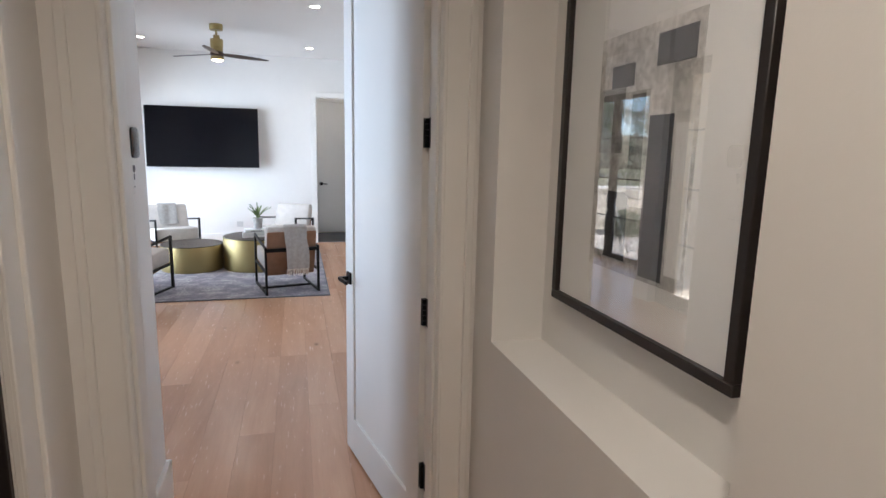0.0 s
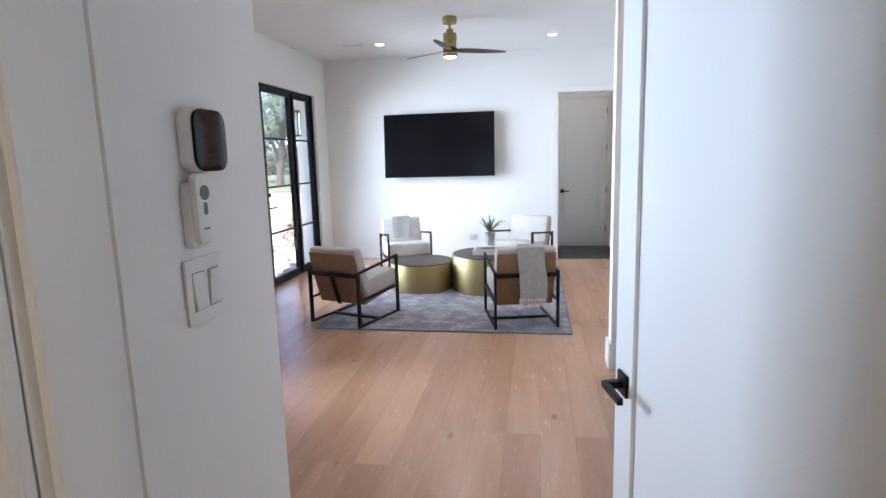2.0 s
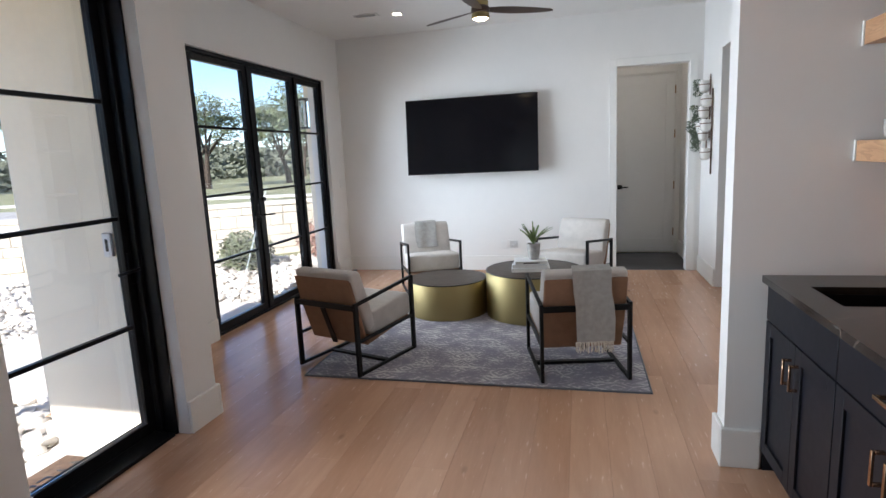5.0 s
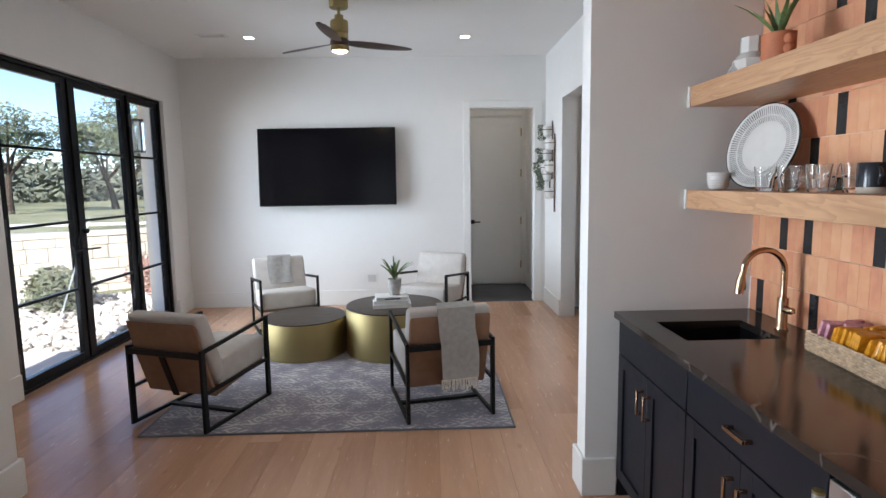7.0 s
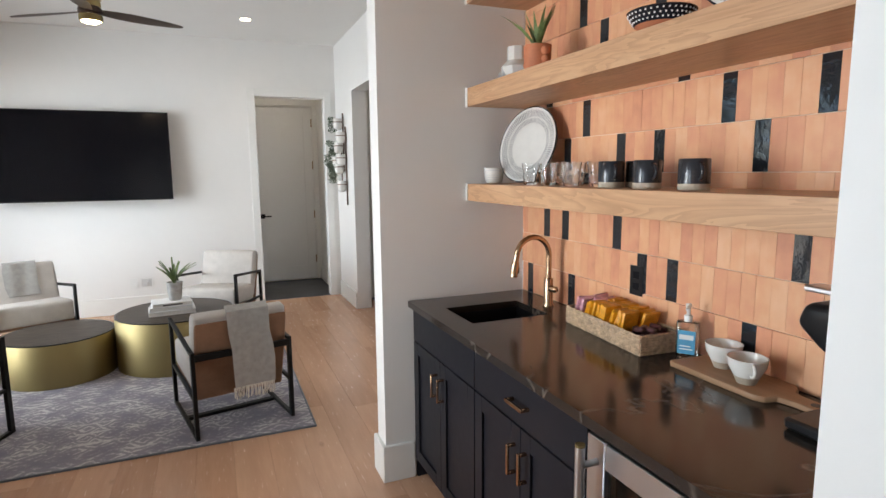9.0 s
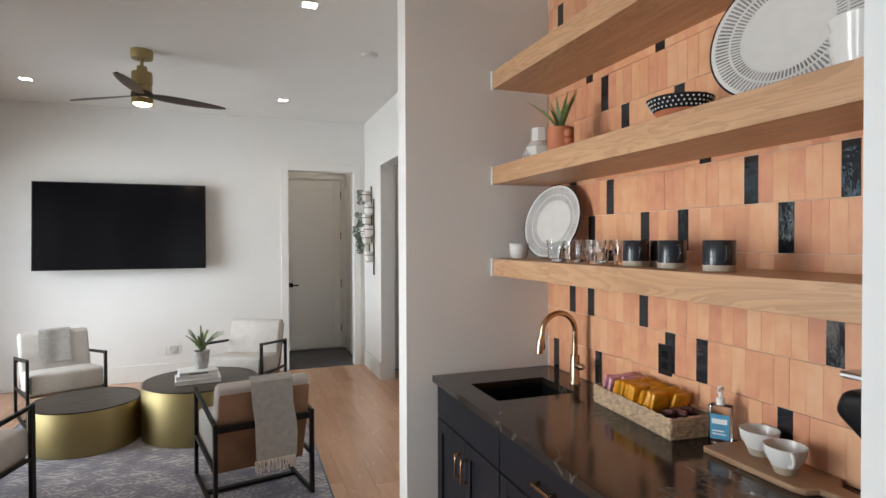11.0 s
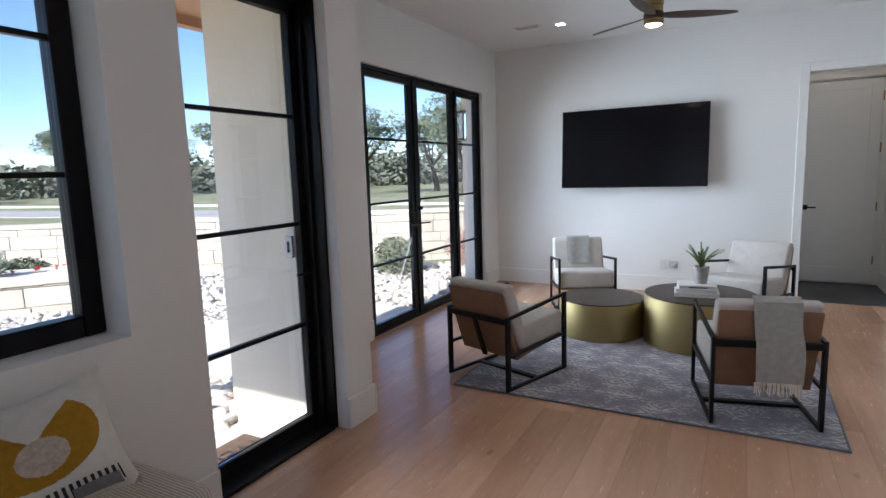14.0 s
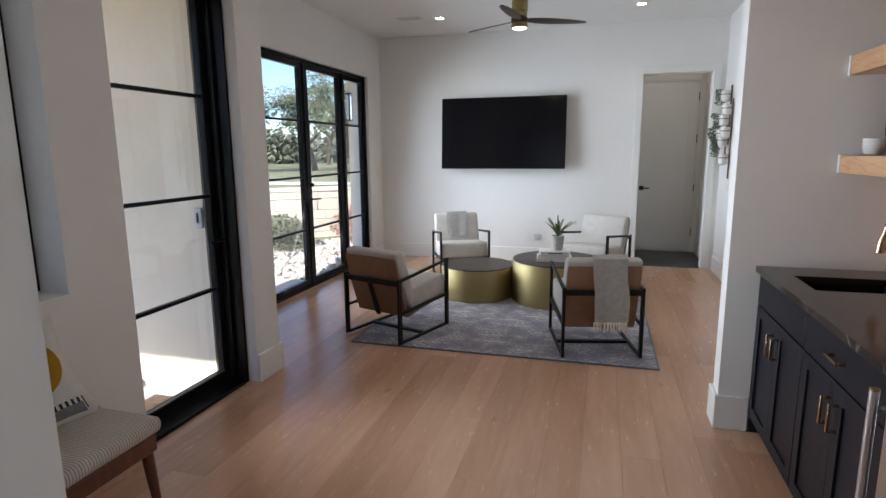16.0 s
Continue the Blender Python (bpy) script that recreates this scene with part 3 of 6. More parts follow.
part("lever", sweep([(GX + 0.03, 6.165, 0.97), (GX + 0.085, 6.165, 0.97), (GX + 0.085, 6.14, 0.97), (GX + 0.082, 6.03, 0.965)], 0.009), BLACK, el)
part("handle_plate", B(GX + 0.0285, GX + 0.037, 6.148, 6.181, 0.89, 1.06, bev=0.002), BLACK, el)

win = tagged(new("window_1"), "black steel framed window above the bench", "window", kind="structure")
wx = -1.88
part("window_frame", boxes((wx - 0.05, wx + 0.035, 3.952, 4.035, 0.917, 2.533), (wx - 0.05, wx + 0.035, 4.915, 4.998, 0.917, 2.533), (wx - 0.05, wx + 0.035, 4.035, 4.915, 0.917, 1.0), (wx - 0.05, wx + 0.035, 4.035, 4.915, 2.45, 2.533), bev=0.006), BLACK, win)
for z in (1.55, 2.05):
    part("glazing_bar", B(wx - 0.02, wx + 0.02, 4.034, 4.916, z - 0.011, z + 0.011, bev=0.002), BLACK, win)
for a, b in ((1.0, 1.541), (1.559, 2.041), (2.059, 2.45)):
    part("pane", B(wx - 0.004, wx + 0.004, 4.032, 4.918, a, b), GLASS, win, "clear glass pane", smooth=False).visible_shadow = False

# ---- outdoors ----
structure("ground", B(-400, 300, -300, 400, -0.6, -0.16), GRASS, "winter grass reaching to the horizon", "ground")
structure("pavement", boxes((-4.6, -2.9, 6.6, 9.1, -0.2, -0.03), (-2.5, -1.97, 4.9, 6.163, -0.2, -0.085), (-14.0, -4.3, 5.2, 6.3, -0.2, -0.07), (-4.28, -3.6, 5.2, 6.3, -0.2, -0.12), (-13.0, -6.2, 3.2, 4.6, -0.2, -0.08), bev=0.01), CONCR, "pale concrete walk and porch slabs", "pavement")
structure("road", prism([(-70, 14), (-14, 21.0), (20, 29), (20, 33), (-14, 25), (-70, 19)], 2, -0.2, -0.10), ASPH, "pale asphalt drive", "road")
structure("pavement_far", prism([(-60, 24), (-12, 29.5), (15, 35), (15, 36), (-12, 30.6), (-60, 25.5)], 2, -0.2, -0.09), CONCR, "pale drive edge beyond the lawn", "pavement")
structure("wall_exterior", boxes((-2.578, -1.952, 6.205, 6.222, -0.2, 3.3), (-2.595, -2.578, 6.205, 6.418, -0.2, 3.3), (-2.82, -2.803, 6.402, 7.3, -0.2, 3.3)), STUCCO, "cream stucco porch pier", "wall")
structure("plinth", boxes((-2.61, -1.952, 6.165, 6.2035, -0.14, 0.03), bev=0.006), CONCR, "pale stone plinth of the porch pier", "trim")
structure("porch_post", boxes((-3.0, -2.805, 10.62, 10.9, -0.2, 3.1)), STUCCO, "grey stucco porch post", "post")
roof = structure("porch_soffit", boxes((-3.55, -1.952, 2.2, 6.2, 2.83, 3.0), (-3.6, -2.81, 6.23, 10.9, 2.83, 3.0)), SOFFIT, "cedar boarded porch ceiling", "soffit")
structure("porch_fascia", boxes((-3.62, -3.55, 2.2, 6.2, 2.75, 3.1), (-3.7, -3.6, 6.2, 11.2, 2.75, 3.1), bev=0.005), SOFFIT, "cedar porch beam", "beam")
# Out of view; added slabs that keep the sun off the rooms and pier.
structure("unseen_roof", boxes((-1.9, 8.0, -9.0, 13.0, 3.25, 3.5), (-3.6, -1.9, 6.25, 11.0, 3.25, 3.5), (-3.6, -1.96, 2.2, 6.245, 3.005, 3.5)), ASPH, "unseen roof slab shading the rooms and porch", "roof")
structure("house_flank", boxes((3.9, 4.1, -9.0, 13.0, -0.2, 3.2), (-1.95, 3.9, 12.4, 12.6, -0.2, 3.2), (-1.95, 3.9, -9.0, -8.8, -0.2, 3.2), (-2.15, -1.95, -8.8, 3.41, -0.2, 3.2)), STUCCO, "outer walls of the house", "wall")
bell = thing("door_bell", "slim silver door bell on the stucco pier", "door bell", pose(-1.985, 6.2045, 1.10))
part("housing", B(-0.030, 0.030, -0.022, 0, -0.066, 0.066, bev=0.006), mat("bell_silver", (0.72, 0.72, 0.72), 0.35, vary=0.03), bell)
part("button", B(-0.009, 0.009, -0.0245, -0.0205, -0.034, 0.034, bev=0.001), PLASTIC, bell, "dark push button strip")
dm = thing("door_mat", "brown coir door mat on the porch slab", "door mat", pose(-2.14, 5.60, -0.085))
part("mat", B(-0.165, 0.165, -0.42, 0.42, 0, 0.016, bev=0.004), mat("coir", (0.17, 0.11, 0.075), 0.95, vary=0.3, scale=40, bump=0.8, bump_scale=200), dm)
fc = bpy.data.curves.new("words", "FONT")
fc.body, fc.size, fc.extrude, fc.align_x, fc.align_y = "WELCOME", 0.165, 0.0008, "CENTER", "CENTER"
fo = bpy.data.objects.new("words", fc)
fo.data.materials.append(PLASTIC)
scene.collection.objects.link(fo)
wm = bpy.data.meshes.new_from_object(fo.evaluated_get(bpy.context.evaluated_depsgraph_get()))
bpy.data.objects.remove(fo)
wo = new("words", wm)
wo.parent, wo.matrix_basis = dm, pose(-0.02, 0, 0.0175, 0, 0, -90)
tagged(wo, "dark lettering")


def rough_stone(r, rng):
    bm = bmesh.new()
    bmesh.ops.create_icosphere(bm, subdivisions=1, radius=r)
    for v in bm.verts:
        v.co *= rng.uniform(0.8, 1.2)
        v.co.z *= 0.6
    return bm


def rocks(name, regions, count, rlo, rhi, z, label):
    rng = random.Random(4)
    base = []
    for k in range(6):
        bm = rough_stone(1.0, rng)
        bm.verts.index_update()
        base.append(([v.co.copy() for v in bm.verts], [[v.index for v in f.verts] for f in bm.faces]))
        bm.free()
    vs, fs = [], []
    for x0, x1, y0, y1, share in regions:
        for i in range(int(count * share)):
            co, fa = base[rng.randrange(6)]
            r = rng.uniform(rlo, rhi)
            m = pose(rng.uniform(x0, x1), rng.uniform(y0, y1), z + rng.uniform(-0.3, 0.5) * r, rng.uniform(-20, 20), rng.uniform(-20, 20), rng.uniform(0, 360)) @ Matrix.Diagonal((r * rng.uniform(0.8, 1.4), r, r, 1))
            n0 = len(vs)
            vs.extend(m @ c for c in co)
            fs.extend([n0 + q for q in f] for f in fa)
    me = bpy.data.meshes.new(name)
    me.from_pydata([tuple(v) for v in vs], [], fs)
    smooth_mesh(me, 60)
    me.materials.append(GRAVEL)
    return tagged(new(name, me), label, "gravel", kind="stuff")


structure("gravel_bed", boxes((-12, -2.9, 6.3, 12.4, -0.2, -0.11), (-14, -1.97, 1.0, 5.2, -0.2, -0.12), (-3.6, -2.5, 5.2, 6.3, -0.2, -0.12), (-2.9, -2.6, 6.2, 6.4, -0.2, -0.125)), MORTAR, "pale gravel bed beside the house", "ground")
rocks("river_rocks", [(-7.5, -2.95, 6.35, 12.3, 0.62), (-6.2, -2.0, 2.6, 5.15, 0.22), (-12, -7.5, 6.4, 9.5, 0.16), (-3.6, -2.52, 5.15, 6.16, 0.05), (-3.6, -2.66, 6.1, 6.45, 0.015)], 9000, 0.03, 0.07, -0.09, "loose pale river rocks")


def stone_wall(name, p, q, h, label, thick=0.35, z0=-0.2, bl=0.42, bh=0.2):
    """A wall of coursed limestone blocks between two points of the plan."""
    p, q = Vector((*p, 0)), Vector((*q, 0))
    d = q - p
    L = d.length
    ang = math.degrees(math.atan2(d.y, d.x))
    rng = random.Random(int(L * 100))
    w = thing(name, label, "stone wall", pose(p.x, p.y, z0, 0, 0, ang))
    part("core", B(0.02, L - 0.02, -thick / 2 + 0.02, thick / 2 - 0.02, 0, h - 0.02), MORTAR, w)
    part("cap", B(-0.02, L + 0.02, -thick / 2 - 0.03, thick / 2 + 0.03, h, h + 0.07, bev=0.01), STONE, w, "pale limestone cap")
    z = 0.0
    while z < h - 0.03:
        ch = min(h - z, rng.uniform(0.75, 1.25) * bh)
        x = 0.0
        while x < L - 0.02:
            bw = min(L - x, bl * rng.uniform(0.5, 1.4))
            part("block", B(x + 0.004, x + bw - 0.004, -thick / 2 - rng.uniform(0, 0.02), thick / 2 + rng.uniform(0, 0.02), z + 0.004, z + ch - 0.004, bev=0.008), STONE, w)
            x += bw
        z += ch
    return w


stone_wall("retaining_wall", (-12.5, 7.6), (-6.4, 11.9), 0.95, "pale limestone block retaining wall")
stone_wall("retaining_wall", (-6.4, 12.1), (-2.2, 15.2), 0.95, "pale limestone block retaining wall")
stone_wall("retaining_wall", (-13.5, 1.0), (-12.7, 7.6), 0.95, "pale limestone block retaining wall")
stone_wall("planter_wall", (-8.4, 6.55), (-7.4, 7.9), 0.5, "low limestone planter beside the walk", thick=1.1)


def blades(bm, n, r, h, rng, lean=0.9, w=0.03, droop=0.3, base=(0, 0, 0)):
    """Long tapered leaves that spring from one foot."""
    for i in range(n):
        a = rng.uniform(0, 2 * math.pi)
        k = rng.uniform(0.3, 1.0) * lean
        L = h * rng.uniform(0.7, 1.1)
        prev = None
        for s in range(5):
            t = s / 4
            rad = r * k * (t ** 1.2)
            z = L * (t - droop * t * t * k)
            ww = w * (1 - t) ** 0.7 * (0.6 + 1.2 * t * (1 - t) * 2) + 0.0008
            c = Vector((math.cos(a) * rad, math.sin(a) * rad, z)) + Vector(base)
            u = Vector((-math.sin(a), math.cos(a), 0)) * ww
            cur = [bm.verts.new(c - u), bm.verts.new(c + Vector((0, 0, -ww * 0.35))), bm.verts.new(c + u)]
            if prev:
                bm.faces.new((prev[0], prev[1], cur[1], cur[0]))
                bm.faces.new((prev[1], prev[2], cur[2], cur[1]))
            prev = cur
    return bm


for k, (x, y, z, r) in enumerate([(-8.0, 7.1, 0.33, 0.42), (-11.3, 7.2, 0.80, 0.5), (-12.2, 5.5, 0.8, 0.5), (-2.85, 5.35, -0.1, 0.3)]):
    rng = random.Random(20 + k)
    ag = thing("agave", "blue-green agave with pointed leaves", "agave", pose(x, y, z), "agaves in the beds")
    part("rosette", blades(bmesh.new(), 34, r, r * 0.95, rng, lean=1.0, w=0.045, droop=0.35), AGAVE, ag)
for k in range(5):
    rng = random.Random(40 + k)
    fl = thing("flower", "small red bedding flowers in the planter", "flower", pose(-8.3 + 0.17 * k, 6.75 + 0.26 * k, 0.36), "red flowers in the planter")
    for j in range(5):
        x, y, z = rng.uniform(-.08, .08), rng.uniform(-.08, .08), rng.uniform(0.03, 0.07)
        part("bloom", lathe([(0, 0), (0.012, 0.004), (0.026, 0.02), (0.018, 0.022), (0, 0.012)], 9), REDP, fl, m=pose(x, y, z, rng.uniform(-25, 25), rng.uniform(-25, 25), 0))
        part("stem", sweep([(x, y, z + 0.002), (x, y, -0.02)], 0.003, 5), LEAF, fl)


def leaf_cloud(clumps, n, size, rng):
    """Many small leaf cards spread through ellipsoid clumps (x, y, z, rx, ry, rz)."""
    vs, fs = [], []
    for i in range(n):
        cx, cy, cz, rx, ry, rz = clumps[rng.randrange(len(clumps))]
        v = Vector((rng.gauss(0, 1), rng.gauss(0, 1), rng.gauss(0, 1))).normalized() * (rng.uniform(0.25, 1.0) ** 0.45)
        c = Vector((cx + v.x * rx, cy + v.y * ry, cz + v.z * rz))
        u = Vector((rng.gauss(0, 1), rng.gauss(0, 1), rng.gauss(0, 0.6))).normalized()
        w = u.orthogonal().normalized()
        s = size * rng.uniform(0.6, 1.4)
        n0 = len(vs)
        vs += [c - u * s, c + w * s * 0.45, c + u * s, c - w * s * 0.45]
        fs.append((n0, n0 + 1, n0 + 2, n0 + 3))
    return vs, fs


def cloud_mesh(name, clumps, n, size, rng, material):
    vs, fs = leaf_cloud(clumps, n, size, rng)
    me = bpy.data.meshes.new(name)
    me.from_pydata([tuple(v) for v in vs], [], fs)
    me.materials.append(material)
    return me


def oak(x, y, z, h, seed, label="spreading evergreen oak on the lawn"):
    rng = random.Random(seed)
    tr = thing("oak_tree", label, "tree", pose(x, y, z, 0, 0, rng.uniform(0, 360)), "oaks across the drive")
    bm = bmesh.new()
    clumps = []
    for f in range(rng.choice((1, 2, 2))):
        lx, ly = rng.uniform(-0.5, 0.5), rng.uniform(-0.5, 0.5)
        trunk = [(0.2 * f, 0, -0.2), (0.2 * f + lx * 0.3, ly * 0.3, h * 0.15), (0.2 * f + lx, ly, h * 0.33)]
        sweep(trunk, [0.30, 0.22, 0.16], 8, bm)
        for b in range(6):
            a = rng.uniform(0, 6.28)
            R, Z = h * rng.uniform(0.2, 0.52), h * rng.uniform(0.55, 0.9)
            p0 = Vector(trunk[2])
            p1 = p0 + Vector((math.cos(a) * R * 0.4, math.sin(a) * R * 0.4, (Z - h * 0.33) * 0.55))
            p2 = p0 + Vector((math.cos(a) * R, math.sin(a) * R, Z - h * 0.33))
            sweep([p0 - Vector((0, 0, 0.1)), p1, p2], [0.10, 0.065, 0.025], 6, bm)
            for q in (p1.lerp(p2, 0.6), p2, p2 + Vector((rng.uniform(-.5, .5), rng.uniform(-.5, .5), rng.uniform(-.2, .4)))):
                s = h * rng.uniform(0.09, 0.17)
                clumps.append((q.x, q.y, q.z, s * 1.2, s * 1.2, s * 0.7))
    part("trunk", bm, BARK, tr)
    cr = new("crown", cloud_mesh("crown", clumps, 4800, 0.13, rng, FOLI))
    cr.parent = tr
    return tr


OAKS_AT = [(-18, 41, 7.6), (-12, 44, 6.8), (-28, 42, 7.8), (-6, 49, 7.8), (-36, 38, 7.3), (-21, 59, 8.4), (-46, 54, 9.0), (-59, 42, 8.7), (-33, 68, 9.5), (-76, 59, 9.0), (-10, 69, 9.0), (-87, 38, 8.4), (5, 61, 8.4), (-65, 23, 7.8), (-24, 48, 7.0), (-15, 52, 7.4), (-40, 46, 7.2), (-52, 33, 7.0)]
for k, (x, y, h) in enumerate(OAKS_AT):
    oak(x, y, -0.16, h, 100 + k)
rng = random.Random(7)
far_clumps = []
for k in range(170):
    a = radians(rng.uniform(85, 190))
    d = rng.uniform(85, 140)
    s = rng.uniform(3.0, 5.5)
    far_clumps.append((math.cos(a) * d, math.sin(a) * d, rng.uniform(0.5, 2.4), s * 1.6, s * 1.6, s * 0.75))
fw = new("far_wood", cloud_mesh("far_wood", far_clumps, 60000, 0.55, rng, FOLIFAR))
tagged(fw, "low evergreen wood along the horizon", "woods", kind="stuff")


def shrub(x, y, z, r, h, material, label, seed, n=2600, size=0.035):
    rng = random.Random(seed)
    sh = thing("shrub", label, "shrub", pose(x, y, z))
    cl = [(rng.uniform(-r, r) * 0.6, rng.uniform(-r, r) * 0.6, h * rng.uniform(0.3, 0.7), r * 0.5, r * 0.5, h * 0.35) for k in range(9)]
    ob = new("foliage", cloud_mesh("foliage", cl, n, size, rng, material))
    ob.parent = sh
    bm = bmesh.new()
    for k in range(7):
        a = rng.uniform(0, 6.28)
        sweep([(0, 0, -0.05), (math.cos(a) * r * 0.3, math.sin(a) * r * 0.3, h * 0.3), (math.cos(a) * r * 0.55, math.sin(a) * r * 0.55, h * 0.6)], [0.015, 0.01, 0.005], 5, bm)
    part("stems", bm, BARK, sh)


shrub(-4.6, 11.35, -0.12, 0.55, 0.62, SHRUBM, "rounded grey-green sage shrub in the gravel", 1)
shrub(-3.55, 12.3, -0.12, 0.6, 0.75, PINKG, "faded pink ornamental grass in the gravel", 2)
shrub(-9.6, 8.2, -0.12, 0.45, 0.5, SHRUBM, "rounded grey-green sage shrub in the gravel", 3)
lan = thing("wall_lantern", "black porch lantern on the stucco post", "lantern", pose(-2.95, 10.58, 1.95))
part("cage", boxes((-0.07, -0.055, -0.02, -0.005, 0, 0.34), (0.055, 0.07, -0.02, -0.005, 0, 0.34), (-0.07, -0.055, -0.14, -0.125, 0, 0.34), (0.055, 0.07, -0.14, -0.125, 0, 0.34), (-0.08, 0.08, -0.15, 0.045, 0.34, 0.36), (-0.08, 0.08, -0.15, 0.0, -0.02, 0.0)), BLACK, lan)
part("pane", boxes((-0.052, 0.052, -0.122, -0.022, 0.005, 0.335)), TUMBLER, lan, "clear lantern glass")
# ---- lounge ----
def armchair(m, label):
    c = thing("armchair", label, "armchair", m, "armchairs round the drum tables")
    hw, hd = 0.2925, 0.3425
    for sx in (-1, 1):
        x0, x1 = sorted((sx * hw, sx * (hw - 0.022)))
        part("front_leg", B(x0, x1, hd - 0.038, hd, 0, 0.59, bev=0.002), CHAIRM, c)
        part("rear_leg", B(x0, x1, -hd, -hd + 0.038, 0, 0.522, bev=0.002), CHAIRM, c)
        part("floor_rail", B(x0, x1, -hd + 0.038, hd - 0.038, 0, 0.022, bev=0.002), CHAIRM, c)
        part("arm", prism([(-hd + 0.0385, 0.5), (hd - 0.0385, 0.564), (hd - 0.0385, 0.588), (-hd + 0.0385, 0.522)], 0, x0, x1, bev=0.002, seg=1), CHAIRM, c)
        part("seat_rail", prism([(-hd + 0.0385, 0.235), (hd - 0.0385, 0.262), (hd - 0.0385, 0.282), (-hd + 0.0385, 0.255)], 0, x0, x1, bev=0.002, seg=1), CHAIRM, c)
    part("back_rail", B(-hw + 0.022, hw - 0.022, -hd, -hd + 0.022, 0.468, 0.506, bev=0.002), CHAIRM, c)
    part("stretcher", B(-hw + 0.022, hw - 0.022, -0.02, 0.02, 0.0, 0.02, bev=0.002), CHAIRM, c)
    part("back_strut", prism([(-hd - 0.012, 0.47), (-0.255, 0.19), (-0.243, 0.19), (-hd, 0.47)], 0, -0.02, 0.02), CHAIRM, c)
    w = 0.267
    part("seat", prism([(-0.16, 0.245), (0.325, 0.285), (0.325, 0.445), (0.29, 0.458), (-0.14, 0.415)], 0, -w, w, bev=0.022, seg=3), LINEN, c, "oatmeal linen seat cushion")
    part("backrest", prism([(-0.175, 0.27), (-0.085, 0.30), (-0.225, 0.72), (-0.265, 0.74), (-0.345, 0.725), (-0.275, 0.50)], 0, -w, w, bev=0.024, seg=3), LINEN, c, "oatmeal linen back cushion")
    part("back_shell", prism([(-0.205, 0.19), (-0.178, 0.185), (-0.262, 0.45), (-0.325, 0.665), (-0.352, 0.69), (-0.30, 0.47)], 0, -w + 0.004, w - 0.004, bev=0.006, seg=1), TAN, c, "tan cloth covered back shell")
    part("seat_base", prism([(-0.185, 0.19), (0.30, 0.262), (0.30, 0.286), (-0.185, 0.247)], 0, -w + 0.004, w - 0.004, bev=0.005, seg=1), TAN, c, "tan cloth covered seat base")
    return c


RUGZ = 0.012
CHAIRS = [(-1.122, 7.51, -18.7), (0.485, 7.552, 12.9), (-1.109, 9.626, 204.8), (0.468, 9.734, 156.4)]
LAB = "oatmeal linen armchair with a black steel frame and tan back"
first = armchair(pose(CHAIRS[0][0], CHAIRS[0][1], RUGZ, 0, 0, CHAIRS[0][2]), LAB)
for k, (x, y, a) in enumerate(CHAIRS[1:]):
    c = copy_thing(first, pose(x, y, RUGZ, 0, 0, a))
    tagged(c, "oatmeal linen armchair with black steel frame, throw over its back" if k < 2 else LAB)


def throw_blanket(m, x0, x1, front, back, label, fringe=True):
    """A blanket folded over a chair's back: from front z over the top to back z."""
    t = thing("throw_blanket", label, "throw", m)
    path = [(-0.123, front), (-0.157, 0.55), (-0.207, 0.69), (-0.232, 0.746), (-0.275, 0.757), (-0.358, 0.738), (-0.366, 0.60), (-0.372, 0.50), (-0.372, 0.42), (-0.366, back)]
    if front > 0.5:
        path[1] = (-0.158, 0.6)
    bm = bmesh.new()
    n = 14
    grid = []
    for j, (y, z) in enumerate(path):
        row = []
        for i in range(n + 1):
            u = i / n
            wv = 0.006 * math.sin(u * 9 + j * 0.7) * (0.3 if 2 < j < 6 else 1)
            row.append(bm.verts.new((x0 + (x1 - x0) * u + 0.012 * math.sin(j * 0.9) + 0.004 * math.sin(j * 2.1 + u * 5), y + (wv if j < 4 else -abs(wv)), z)))
        grid.append(row)
    for a, b in zip(grid, grid[1:]):
        for i in range(n):
            bm.faces.new((a[i], a[i + 1], b[i + 1], b[i]))
    bmesh.ops.recalc_face_normals(bm, faces=bm.faces)
    bmesh.ops.solidify(bm, geom=list(bm.faces), thickness=0.007)
    part("cloth", bm, THROW, t)
    if fringe:
        rng = random.Random(3)
        bm = bmesh.new()
        for i in range(34):
            x = x0 + (x1 - x0) * (i + 0.5) / 34
            L = rng.uniform(0.05, 0.075)
            dx = rng.uniform(-0.012, 0.012)
            sweep([(x, -0.370, back + 0.004), (x + dx * 0.5, -0.374, back - L * 0.5), (x + dx, -0.369 + rng.uniform(-0.01, 0.01), back - L)], [0.0035, 0.0028, 0.0035], 5, bm)
        part("fringe", bm, FRINGE, t, "cream knotted fringe")
    return t


throw_blanket(pose(0.485, 7.552, RUGZ, 0, 0, 12.9), -0.075, 0.165, 0.47, 0.275, "grey woven throw with a cream fringe over an armchair")
throw_blanket(pose(-1.109, 9.626, RUGZ, 0, 0, 204.8), -0.13, 0.115, 0.47, 0.42, "grey woven throw folded over an armchair back", fringe=False)


